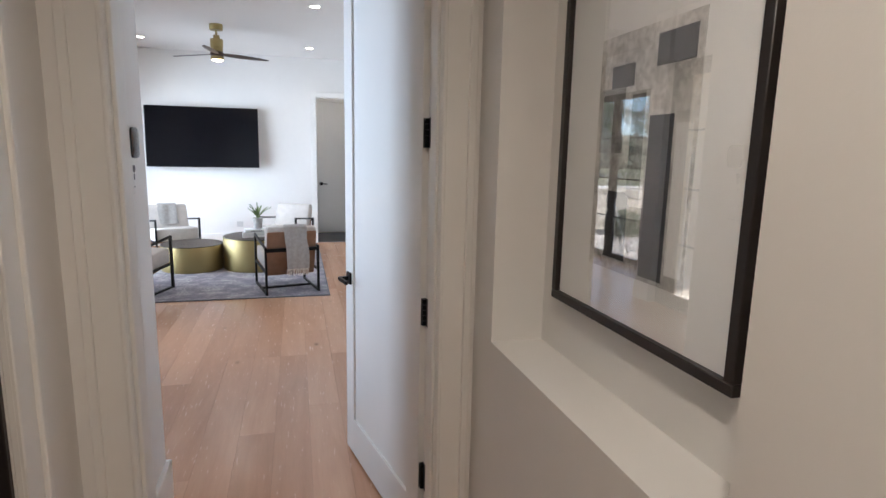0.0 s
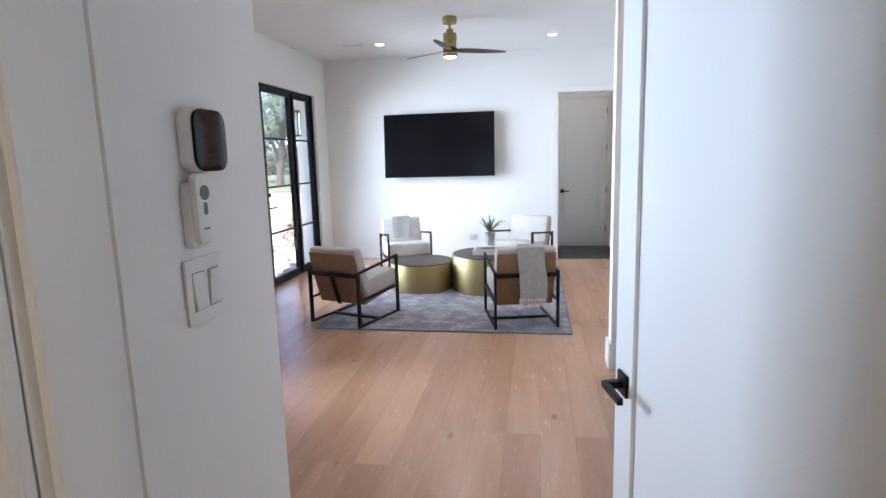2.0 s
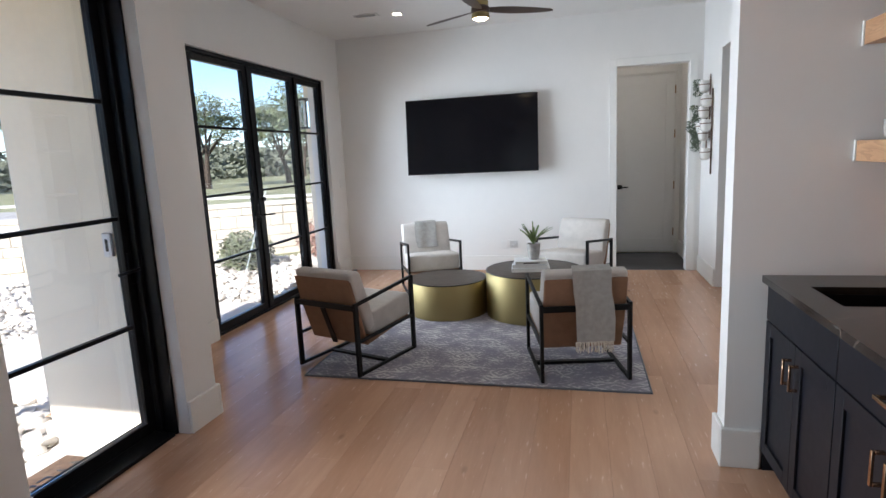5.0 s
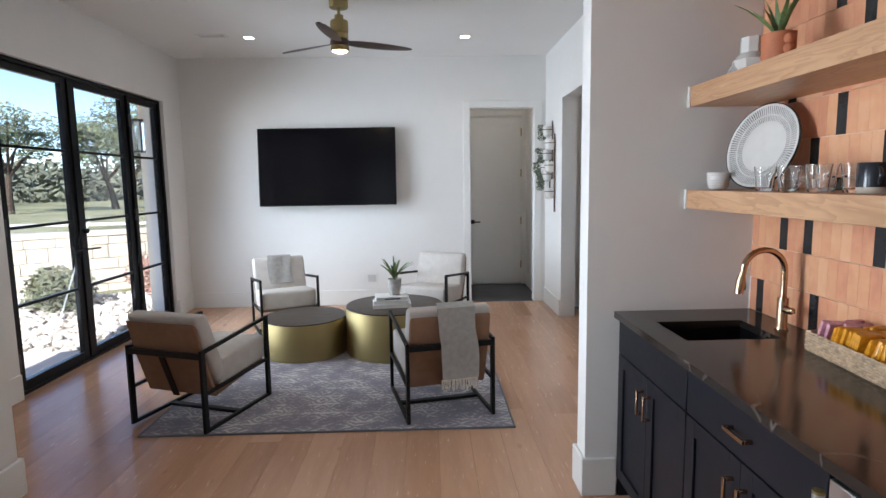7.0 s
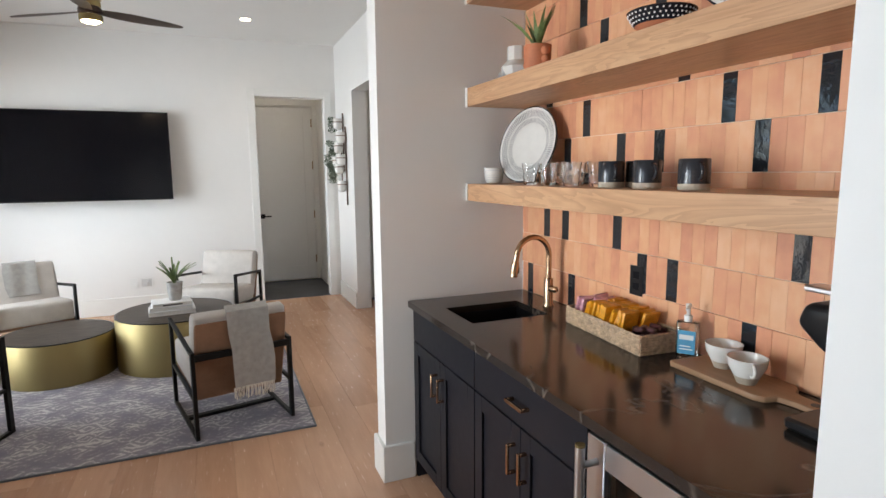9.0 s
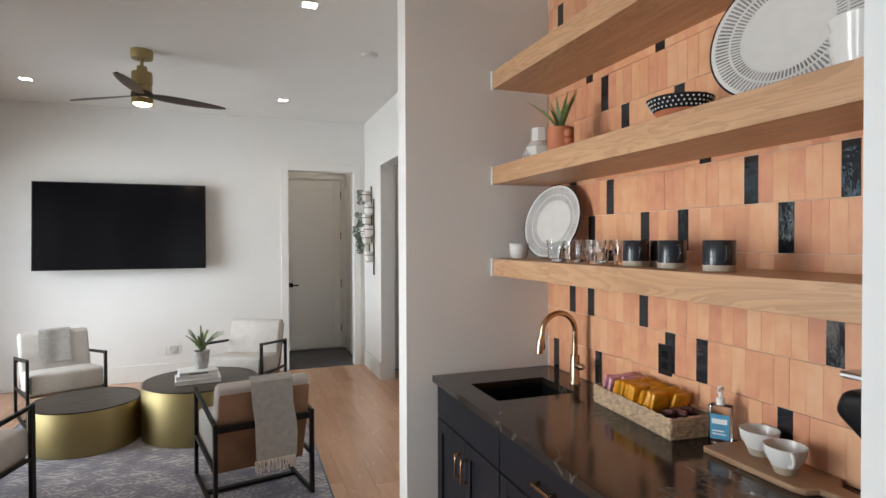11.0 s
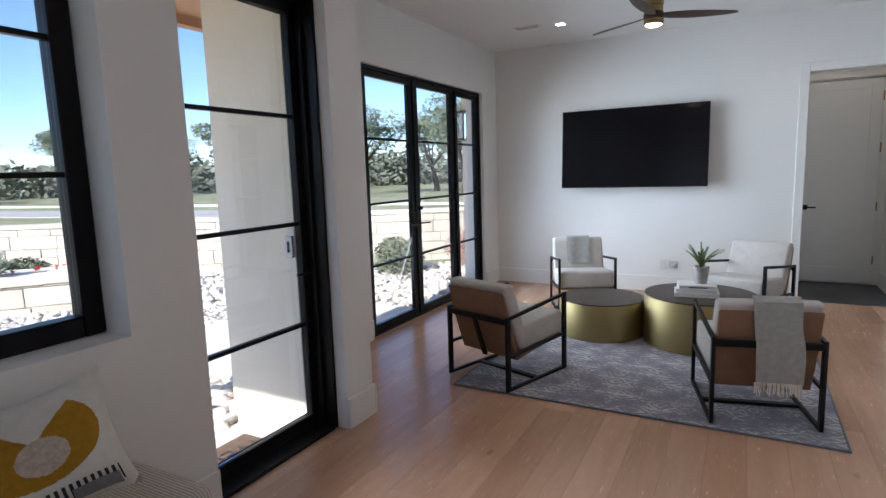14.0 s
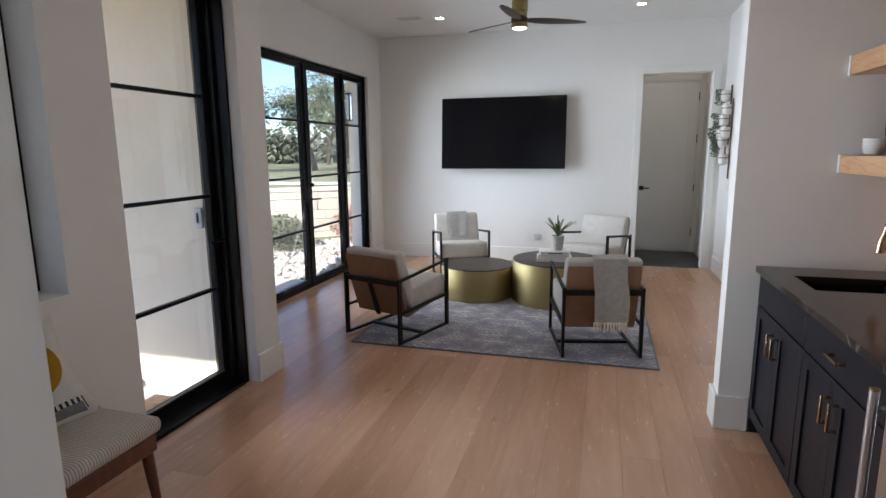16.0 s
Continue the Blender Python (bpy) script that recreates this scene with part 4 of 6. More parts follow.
def drum_table(x, y, r, h, label):
    t = thing("drum_table", label, "coffee table", pose(x, y, RUGZ), "brass drum tables")
    part("drum", lathe([(0, 0), (r - 0.006, 0), (r, 0.004), (r, h - 0.012), (r - 0.003, h - 0.008), (r - 0.008, h - 0.008), (0, h - 0.008)], 72), BRASS, t, "brushed brass drum")
    part("tabletop", lathe([(0, h - 0.008), (r - 0.012, h - 0.008), (r - 0.012, h - 0.003), (r - 0.015, h), (0, h)], 72), TABTOP, t, "dark textured top")
    part("rim", lathe([(r - 0.011, h - 0.008), (r - 0.001, h - 0.008), (r - 0.001, h + 0.001), (r - 0.011, h + 0.001), (r - 0.011, h - 0.008)], 72), PLASTIC, t, "dark bronze rim")


drum_table(-0.715, 8.80, 0.375, 0.33, "low brass drum table with a dark top")
drum_table(0.105, 8.80, 0.44, 0.42, "taller brass drum table with a dark top")

BT = RUGZ + 0.421
for k, (w, d, h, a, c) in enumerate([(0.34, 0.25, 0.034, 6, (0.74, 0.73, 0.71)), (0.31, 0.235, 0.03, 2, (0.60, 0.60, 0.62)), (0.285, 0.215, 0.03, 9, (0.78, 0.77, 0.75))]):
    z = BT + (0, 0.0345, 0.065)[k]
    bk = thing("book", "pale hardback book stacked on the drum table", "book", pose(0.085, 8.74, z, 0, 0, a), "books on the table")
    cv = mat("book_cover", c, 0.5, vary=0.05, scale=10)
    part("cover", boxes((-w / 2, w / 2, -d / 2, d / 2, 0, 0.003), (-w / 2, w / 2, -d / 2, d / 2, h - 0.003, h), (-w / 2, -w / 2 + 0.003, -d / 2, d / 2, 0.003, h - 0.003), bev=0.001), cv, bk)
    part("pages", boxes((-w / 2 + 0.003, w / 2 - 0.005, -d / 2 + 0.005, d / 2 - 0.005, 0.003, h - 0.003)), PAPER, bk, "cream page block")
    if k == 2:
        part("title_bar", boxes((-0.07, 0.07, -d / 2 - 0.0006, -d / 2, 0.010, 0.018)), PLASTIC, bk, "dark title bar")

pl = thing("potted_plant", "small green fern in a grey textured pot", "plant", pose(0.115, 8.755, BT + 0.0955))
part("pot", lathe([(0, 0), (0.042, 0), (0.046, 0.004), (0.062, 0.135), (0.062, 0.145), (0.054, 0.145), (0.05, 0.12), (0, 0.12)], 28), POTG, pl, "grey ribbed concrete pot")
part("soil", cyl(0, 0, 0.115, 0.124, 0.05), BARK, pl)
rng = random.Random(11)
bm = bmesh.new()
for i in range(16):
    a, k = rng.uniform(0, 6.28), rng.uniform(0.15, 1.0)
    L = rng.uniform(0.15, 0.25)
    pts = [Vector((math.cos(a) * k * 0.17 * t ** 1.3, math.sin(a) * k * 0.17 * t ** 1.3, 0.12 + L * (t - 0.35 * k * t * t))) for t in (0, 0.25, 0.5, 0.75, 1.0)]
    sweep(pts, [0.0022, 0.002, 0.0017, 0.0013, 0.0007], 5, bm)
    for j in range(16):
        t = 0.18 + 0.82 * j / 15
        s = min(3, int(t * 4))
        p = pts[s].lerp(pts[s + 1], t * 4 - s)
        d = (pts[s + 1] - pts[s]).normalized()
        for sg in (-1, 1):
            side = (d.cross(Vector((0, 0, 1))) * sg + d * 0.8 + Vector((0, 0, 0.25))).normalized()
            ll = 0.036 * (1.05 - 0.6 * t)
            w = d.cross(side).normalized().cross(side) * 0.0055
            v = [bm.verts.new(p), bm.verts.new(p + side * ll * 0.5 + w), bm.verts.new(p + side * ll), bm.verts.new(p + side * ll * 0.5 - w)]
            bm.faces.new(v)
part("fronds", bm, LEAF, pl)

rug = thing("area_rug", "faded blue-grey patterned rug under the armchairs", "rug", pose(-0.2135, 8.6, 0))
RUGM = bpy.data.materials.new("rug_weave")
RUGM.use_nodes = True
rn, rl = RUGM.node_tree.nodes, RUGM.node_tree.links
rb = rn["Principled BSDF"]
rb.inputs["Roughness"].default_value = 0.95
rb.inputs["Specular IOR Level"].default_value = 0.1
rtc = rn.new("ShaderNodeTexCoord")


def rnode(kind, *links, **vals):
    nd = rn.new(kind)
    for k, v in vals.items():
        if k == "op":
            nd.operation = v
    for i, src in enumerate(links):
        if isinstance(src, (int, float)):
            nd.inputs[i].default_value = src
        elif src is not None:
            rl.new(src, nd.inputs[i])
    return nd


sep = rnode("ShaderNodeSeparateXYZ", rtc.outputs["Object"])
# the drawing wanders a little, as hand-knotted work does
wander = rn.new("ShaderNodeTexNoise")
wander.inputs["Scale"].default_value, wander.inputs["Detail"].default_value = 10.0, 3
rl.new(rtc.outputs["Object"], wander.inputs["Vector"])
wvec = rn.new("ShaderNodeVectorMath")
wvec.operation = "MULTIPLY_ADD"
wvec.inputs[1].default_value = (0.10, 0.055, 0.0)
rl.new(wander.outputs["Color"], wvec.inputs[0])
rl.new(rtc.outputs["Object"], wvec.inputs[2])
wsep = rnode("ShaderNodeSeparateXYZ", wvec.outputs[0])
ax = rnode("ShaderNodeMath", wsep.outputs[0], op="ABSOLUTE")
# bands across the rug, each with a lattice of its own
band = rnode("ShaderNodeMath", wsep.outputs[1], 6.7, op="MULTIPLY")
bfl = rnode("ShaderNodeMath", band.outputs[0], op="FLOOR")
bfr = rnode("ShaderNodeMath", band.outputs[0], op="FRACT")
wn1 = rn.new("ShaderNodeTexWhiteNoise")
wn1.noise_dimensions = "1D"
rl.new(bfl.outputs[0], wn1.inputs["W"])
freq = rnode("ShaderNodeMath", wn1.outputs[0], 12.0, 6.0, op="MULTIPLY_ADD")
px = rnode("ShaderNodeMath", ax.outputs[0], freq.outputs[0], op="MULTIPLY")
tri = rnode("ShaderNodeMath", px.outputs[0], 1.0, op="PINGPONG")
tri2 = rnode("ShaderNodeMath", bfr.outputs[0], 0.5, op="PINGPONG")
dia = rnode("ShaderNodeMath", tri2.outputs[0], 2.0, tri.outputs[0], op="MULTIPLY_ADD")
dsin = rnode("ShaderNodeMath", dia.outputs[0], 9.5, op="MULTIPLY")
dsn = rnode("ShaderNodeMath", dsin.outputs[0], op="SINE")
dgt = rnode("ShaderNodeMath", dsn.outputs[0], 0.35, op="GREATER_THAN")
edge = rnode("ShaderNodeMath", tri2.outputs[0], 0.07, op="LESS_THAN")
pat = rnode("ShaderNodeMath", dgt.outputs[0], edge.outputs[0], op="MAXIMUM")
worn, wfine = rn.new("ShaderNodeTexNoise"), rn.new("ShaderNodeTexNoise")
worn.inputs["Scale"].default_value, worn.inputs["Detail"].default_value = 5.5, 7
wfine.inputs["Scale"].default_value, wfine.inputs["Detail"].default_value = 55, 3
rl.new(rtc.outputs["Object"], worn.inputs["Vector"])
rl.new(rtc.outputs["Object"], wfine.inputs["Vector"])
wsum = rnode("ShaderNodeMath", wfine.outputs[0], 0.6, worn.outputs[0], op="MULTIPLY_ADD")
wmr = rn.new("ShaderNodeMapRange")
wmr.inputs[1].default_value, wmr.inputs[2].default_value = 0.70, 0.92
rl.new(wsum.outputs[0], wmr.inputs[0])
amt = rnode("ShaderNodeMath", pat.outputs[0], wmr.outputs[0], op="MULTIPLY")
rm1, rm2 = rn.new("ShaderNodeMix"), rn.new("ShaderNodeMix")
rm1.data_type = rm2.data_type = "RGBA"
rm1.inputs[6].default_value, rm1.inputs[7].default_value = (0.15, 0.15, 0.195, 1), (0.38, 0.345, 0.365, 1)
rl.new(worn.outputs[0], rm1.inputs[0])
rm2.inputs[7].default_value = (0.52, 0.50, 0.50, 1)
rl.new(rm1.outputs[2], rm2.inputs[6])
rl.new(amt.outputs[0], rm2.inputs[0])
rl.new(rm2.outputs[2], rb.inputs["Base Color"])
rbn = rn.new("ShaderNodeBump")
rbn.inputs["Strength"].default_value, rbn.inputs["Distance"].default_value = 0.5, 0.003
rl.new(wfine.outputs[0], rbn.inputs["Height"])
rl.new(rbn.outputs[0], rb.inputs["Normal"])
part("woven_field", B(-1.155, 1.155, -1.49, 1.49, 0.001, RUGZ, bev=0.003), RUGM, rug)
part("binding", boxes((-1.165, 1.165, -1.50, -1.491, 0.001, 0.0115), (-1.165, 1.165, 1.491, 1.50, 0.001, 0.0115), (-1.165, -1.156, -1.491, 1.491, 0.001, 0.0115), (1.156, 1.165, -1.491, 1.491, 0.001, 0.0115)), mat("rug_binding", (0.16, 0.17, 0.19), 0.9, vary=0.1, scale=60), rug, "slate blue bound edge")

tv = thing("television", "large black flat screen hung on the wall", "television", pose(-0.7835, 10.64, 1.735, -3.2, 0, 0))
W2, H2 = 0.829, 0.4675
part("housing", boxes((-W2 + 0.01, W2 - 0.01, 0.001, 0.028, -H2 + 0.01, H2 - 0.01), (-0.5, 0.5, 0.028, 0.055, -0.35, 0.2), bev=0.004), PLASTIC, tv)
part("screen", B(-W2 + 0.008, W2 - 0.008, -0.004, 0.001, -H2 + 0.012, H2 - 0.008), SCREEN, tv, "dark glossy screen")
part("bezel", boxes((-W2, W2, -0.006, 0.004, H2 - 0.008, H2), (-W2, W2, -0.006, 0.004, -H2, -H2 + 0.012), (-W2, -W2 + 0.008, -0.006, 0.004, -H2 + 0.012, H2 - 0.008), (W2 - 0.008, W2, -0.006, 0.004, -H2 + 0.012, H2 - 0.008)), PLASTIC, tv)
part("wall_mount", boxes((-0.25, 0.25, 0.055, 0.118, -0.12, 0.12), (-0.3, 0.3, 0.118, 0.138, -0.2, 0.2)), BLACK, tv)


def outlet(x, y, z, m_extra, w, h, label, material, black=False):
    o = thing("wall_outlet", label, "outlet", pose(x, y, z, 0, 0, m_extra))
    part("plate", B(-w / 2, w / 2, -0.006, 0, -h / 2, h / 2, bev=0.002), material, o)
    ins = PLASTIC if black else WHITEP
    for k in (-1, 1):
        part("socket", B(-0.016, 0.016, -0.0075, -0.006, k * 0.024 - 0.014, k * 0.024 + 0.014, bev=0.0006), ins, o)
    return o


outlet(-0.425, FAR, 0.335, 0, 0.072, 0.115, "white wall outlet above the baseboard", WHITEP)
o2 = thing("media_outlet", "white media outlet box above the baseboard", "outlet", pose(-0.30, FAR, 0.335))
part("plate", boxes((-0.065, 0.065, -0.006, 0, -0.06, -0.045), (-0.065, 0.065, -0.006, 0, 0.045, 0.06), (-0.065, -0.05, -0.006, 0, -0.045, 0.045), (0.05, 0.065, -0.006, 0, -0.045, 0.045), bev=0.001), WHITEP, o2)
part("recess", B(-0.05, 0.05, -0.002, 0, -0.045, 0.045), mat("recess_grey", (0.62, 0.61, 0.59), 0.6), o2, "grey recessed back")
part("plug", boxes((-0.03, 0.0, -0.022, -0.002, -0.03, 0.0), (0.01, 0.03, -0.018, -0.002, 0.0, 0.03), bev=0.002), GREYC, o2, "grey plug")
outlet(LX + 0.004, 10.62, 1.2, 90, 0.072, 0.115, "white wall plate beside the french doors", WHITEP)

fan = thing("ceiling_fan", "brass ceiling fan with three dark walnut blades", "ceiling fan", pose(-0.285, 8.66, 0))
part("canopy", lathe([(0, H), (0.078, H), (0.078, H - 0.06), (0.074, H - 0.066), (0, H - 0.066)], 36), BRASS, fan, "brushed brass canopy")
part("rod", cyl(0, 0, 2.90, 2.985, 0.0125, seg=16), BRASS, fan)
part("motor", lathe([(0, 2.925), (0.036, 2.925), (0.038, 2.885), (0.07, 2.88), (0.074, 2.87), (0.074, 2.785), (0.066, 2.778), (0.066, 2.772), (0.07, 2.768), (0.07, 2.735), (0, 2.735)], 36), BRASS, fan, "brushed brass motor housing")
part("hub", lathe([(0, 2.735), (0.062, 2.735), (0.078, 2.72), (0.08, 2.69), (0.06, 2.676), (0, 2.676)], 36), BLADE, fan, "dark walnut hub")
for a in (20.0, 149.6, 264.5):
    bm = bmesh.new()
    prof = [(0.04, 0.03), (0.09, 0.045), (0.16, 0.058), (0.28, 0.068), (0.42, 0.064), (0.54, 0.05), (0.605, 0.036), (0.635, 0.018)]
    rows = []
    for r, w in prof:
        tw = radians(15 - 9 * r / 0.64)
        up = 2.706 - 0.012 * (r / 0.64)
        c = -0.012 + 0.02 * math.sin(r * 3)
        rows.append([bm.verts.new((r, c + s * w * math.cos(tw), up - s * w * math.sin(tw) + o)) for s, o in ((-1, 0), (0, 0.006), (1, 0), (0, -0.006))])
    for p, q in zip(rows, rows[1:]):
        for k in range(4):
            bm.faces.new((p[k], p[(k + 1) % 4], q[(k + 1) % 4], q[k]))
    bm.faces.new(rows[0])
    bm.faces.new(rows[-1][::-1])
    part("blade", bm, BLADE, fan, "dark walnut blade", pose(0, 0, 0, 0, 0, a))
part("light_ring", lathe([(0.062, 2.676), (0.074, 2.676), (0.076, 2.672), (0.076, 2.638), (0.068, 2.634), (0.066, 2.64), (0.062, 2.676)], 36), BRASS, fan, "brass light ring")
part("lamp_lens", lathe([(0, 2.618), (0.04, 2.622), (0.062, 2.634), (0.066, 2.642), (0, 2.646)], 36), glow("fan_lens", (1.0, 0.80, 0.52), 9.0), fan, "glowing frosted lens")
down_light(-0.285, 8.66, 2.60, 6)

LENS = glow("downlight_lens", (1.0, 0.87, 0.68), 14.0)
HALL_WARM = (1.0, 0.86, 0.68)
# Last three are unseen, added to light the hall, passage and side room.
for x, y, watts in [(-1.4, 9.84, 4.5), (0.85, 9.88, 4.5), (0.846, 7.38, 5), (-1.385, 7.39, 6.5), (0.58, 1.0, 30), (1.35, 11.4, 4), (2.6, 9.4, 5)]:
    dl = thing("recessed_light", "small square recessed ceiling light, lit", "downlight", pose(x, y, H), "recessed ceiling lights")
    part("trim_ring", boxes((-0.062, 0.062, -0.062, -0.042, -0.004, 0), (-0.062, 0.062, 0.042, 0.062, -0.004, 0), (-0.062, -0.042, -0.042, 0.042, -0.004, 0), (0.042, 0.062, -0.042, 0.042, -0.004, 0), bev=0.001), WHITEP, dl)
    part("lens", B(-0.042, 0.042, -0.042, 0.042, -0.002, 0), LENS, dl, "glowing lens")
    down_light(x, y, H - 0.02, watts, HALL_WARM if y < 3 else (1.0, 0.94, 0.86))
for x, y, w, d in ((-1.745, 9.755, 0.30, 0.15), (-1.69, 7.35, 0.36, 0.2)):
    v = thing("ceiling_vent", "white louvred ceiling air vent", "air vent", pose(x, y, H))
    part("frame", boxes((-w / 2, w / 2, -d / 2, -d / 2 + 0.025, -0.008, 0), (-w / 2, w / 2, d / 2 - 0.025, d / 2, -0.008, 0), (-w / 2, -w / 2 + 0.025, -d / 2 + 0.025, d / 2 - 0.025, -0.008, 0), (w / 2 - 0.025, w / 2, -d / 2 + 0.025, d / 2 - 0.025, -0.008, 0), bev=0.002), WHITEP, v)
    # Flat black sheet gives the shade of a duct behind the slats.
    part("backing", B(-w / 2 + 0.02, w / 2 - 0.02, -d / 2 + 0.02, d / 2 - 0.02, -0.0015, -0.0005), PLASTIC, v, "black sheet standing for the shaded duct")
    n = 6
    for k in range(n):
        y0 = -d / 2 + 0.028 + (d - 0.056) * (k + 0.5) / n
        part("slat", B(-w / 2 + 0.025, w / 2 - 0.025, -0.006, 0.006, -0.001, 0.001), WHITEP, v, m=pose(0, y0, -0.005, 28, 0, 0))
sd = thing("smoke_detector", "white round smoke detector on the ceiling", "smoke detector", pose(1.394, 8.165, H))
part("body", lathe([(0, 0), (0.068, 0), (0.068, -0.012), (0.06, -0.03), (0.03, -0.036), (0, -0.036)], 32), WHITEP, sd)

# planters on the side wall
wp = thing("wall_planter", "dark bronze wall rack of small white pots with trailing greenery", "wall planter", pose(RX, 10.30, 0))
COPPER = mat("copper", (0.22, 0.15, 0.115), 0.4, metal=1.0, vary=0.1, scale=20)
for y, z0, z1 in ((0.05, 1.55, 2.22), (-0.07, 1.17, 2.06), (0.17, 1.36, 1.9)):
    part("rail", B(-0.018, -0.006, y - 0.012, y + 0.012, z0, z1, bev=0.002), COPPER, wp)
rng = random.Random(5)
for k, (y, z) in enumerate([(0.05, 2.03), (-0.07, 1.87), (0.05, 1.76), (0.17, 1.60), (-0.07, 1.62), (0.05, 1.52), (-0.07, 1.32)]):
    pp = part("pot", lathe([(0, 0), (0.026, 0), (0.05, 0.02), (0.054, 0.07), (0.052, 0.125), (0.046, 0.125), (0.046, 0.1), (0, 0.1)], 20), PORCELAIN, wp, "white ceramic pot", pose(-0.07, y, z))
    part("ring", lathe([(0.052, 0.08), (0.058, 0.08), (0.058, 0.09), (0.052, 0.09), (0.052, 0.08)], 20), COPPER, pp)
    if k in (0, 2, 3, 5):
        cl = [(-0.05 + rng.uniform(-0.04, 0.03), rng.uniform(-0.03, 0.16), 0.12 - 0.055 * j, 0.05, 0.06, 0.04) for j in range(3 if k != 3 else 6)]
        g = new("greenery", cloud_mesh("greenery", cl, 260 if k != 3 else 480, 0.014, rng, LEAFG))
        g.parent = pp
        bm = bmesh.new()
        for c in cl:
            sweep([(0, 0, 0.1), (c[0] * 0.6, c[1] * 0.6, 0.14), (c[0], c[1], c[2])], 0.0015, 5, bm)
        part("stem", bm, LEAFG, pp)

# the dim room beyond the side opening
sb = thing("bookcase", "dark wooden shelf unit seen through the opening", "shelf unit", pose(3.0, 9.6, 0))
for z in (0.0, 0.6, 1.2, 1.8, 2.3):
    part("shelf", B(-0.2, 0.2, -0.7, 0.7, z, z + 0.03, bev=0.002), WALNUT, sb)
for y in (-0.72, 0.70):
    part("side", B(-0.2, 0.2, y, y + 0.02, 0, 2.33, bev=0.002), WALNUT, sb)

# ---- entry: bench and pillows ----
bn = thing("bench", "walnut bench with a woven striped cushion under the window", "bench", pose(-1.42, 4.33, 0))
STRIPE = bpy.data.materials.new("striped_weave")
STRIPE.use_nodes = True
sn, sl = STRIPE.node_tree.nodes, STRIPE.node_tree.links
stc, sw = sn.new("ShaderNodeTexCoord"), sn.new("ShaderNodeTexWave")
sw.wave_type, sw.bands_direction = "BANDS", "Y"
sw.inputs["Scale"].default_value, sw.inputs["Distortion"].default_value, sw.inputs["Detail Scale"].default_value = 26, 1.2, 2.0
sl.new(stc.outputs["Object"], sw.inputs["Vector"])
smx = sn.new("ShaderNodeMix")
smx.data_type = "RGBA"
smx.inputs[6].default_value, smx.inputs[7].default_value = (0.40, 0.335, 0.28, 1), (0.66, 0.60, 0.53, 1)
smr = sn.new("ShaderNodeMapRange")
smr.inputs[1].default_value, smr.inputs[2].default_value = 0.1, 0.45
sl.new(sw.outputs[0], smr.inputs[0])
sl.new(smr.outputs[0], smx.inputs[0])
sl.new(smx.outputs[2], sn["Principled BSDF"].inputs["Base Color"])
sn["Principled BSDF"].inputs["Roughness"].default_value = 0.95
sbp = sn.new("ShaderNodeBump")
sbp.inputs["Strength"].default_value, sbp.inputs["Distance"].default_value = 0.6, 0.004
sl.new(sw.outputs[0], sbp.inputs["Height"])
sl.new(sbp.outputs[0], sn["Principled BSDF"].inputs["Normal"])
part("seat", B(-0.235, 0.235, -0.60, 0.60, 0.385, 0.455, bev=0.03, seg=4), STRIPE, bn, "cream and brown striped woven seat")
part("rail", boxes((0.19, 0.225, -0.565, 0.565, 0.315, 0.388), (-0.225, -0.19, -0.565, 0.565, 0.315, 0.388), (-0.19, 0.19, -0.565, -0.53, 0.315, 0.388), (-0.19, 0.19, 0.53, 0.565, 0.315, 0.388), bev=0.006), WALNUT, bn)
for sx in (-1, 1):
    for sy in (-1, 1):
        part("leg", sweep([(sx * 0.195, sy * 0.53, 0.36), (sx * 0.20, sy * 0.545, 0.18), (sx * 0.208, sy * 0.56, 0.0)], [0.026, 0.021, 0.014], 10), WALNUT, bn)


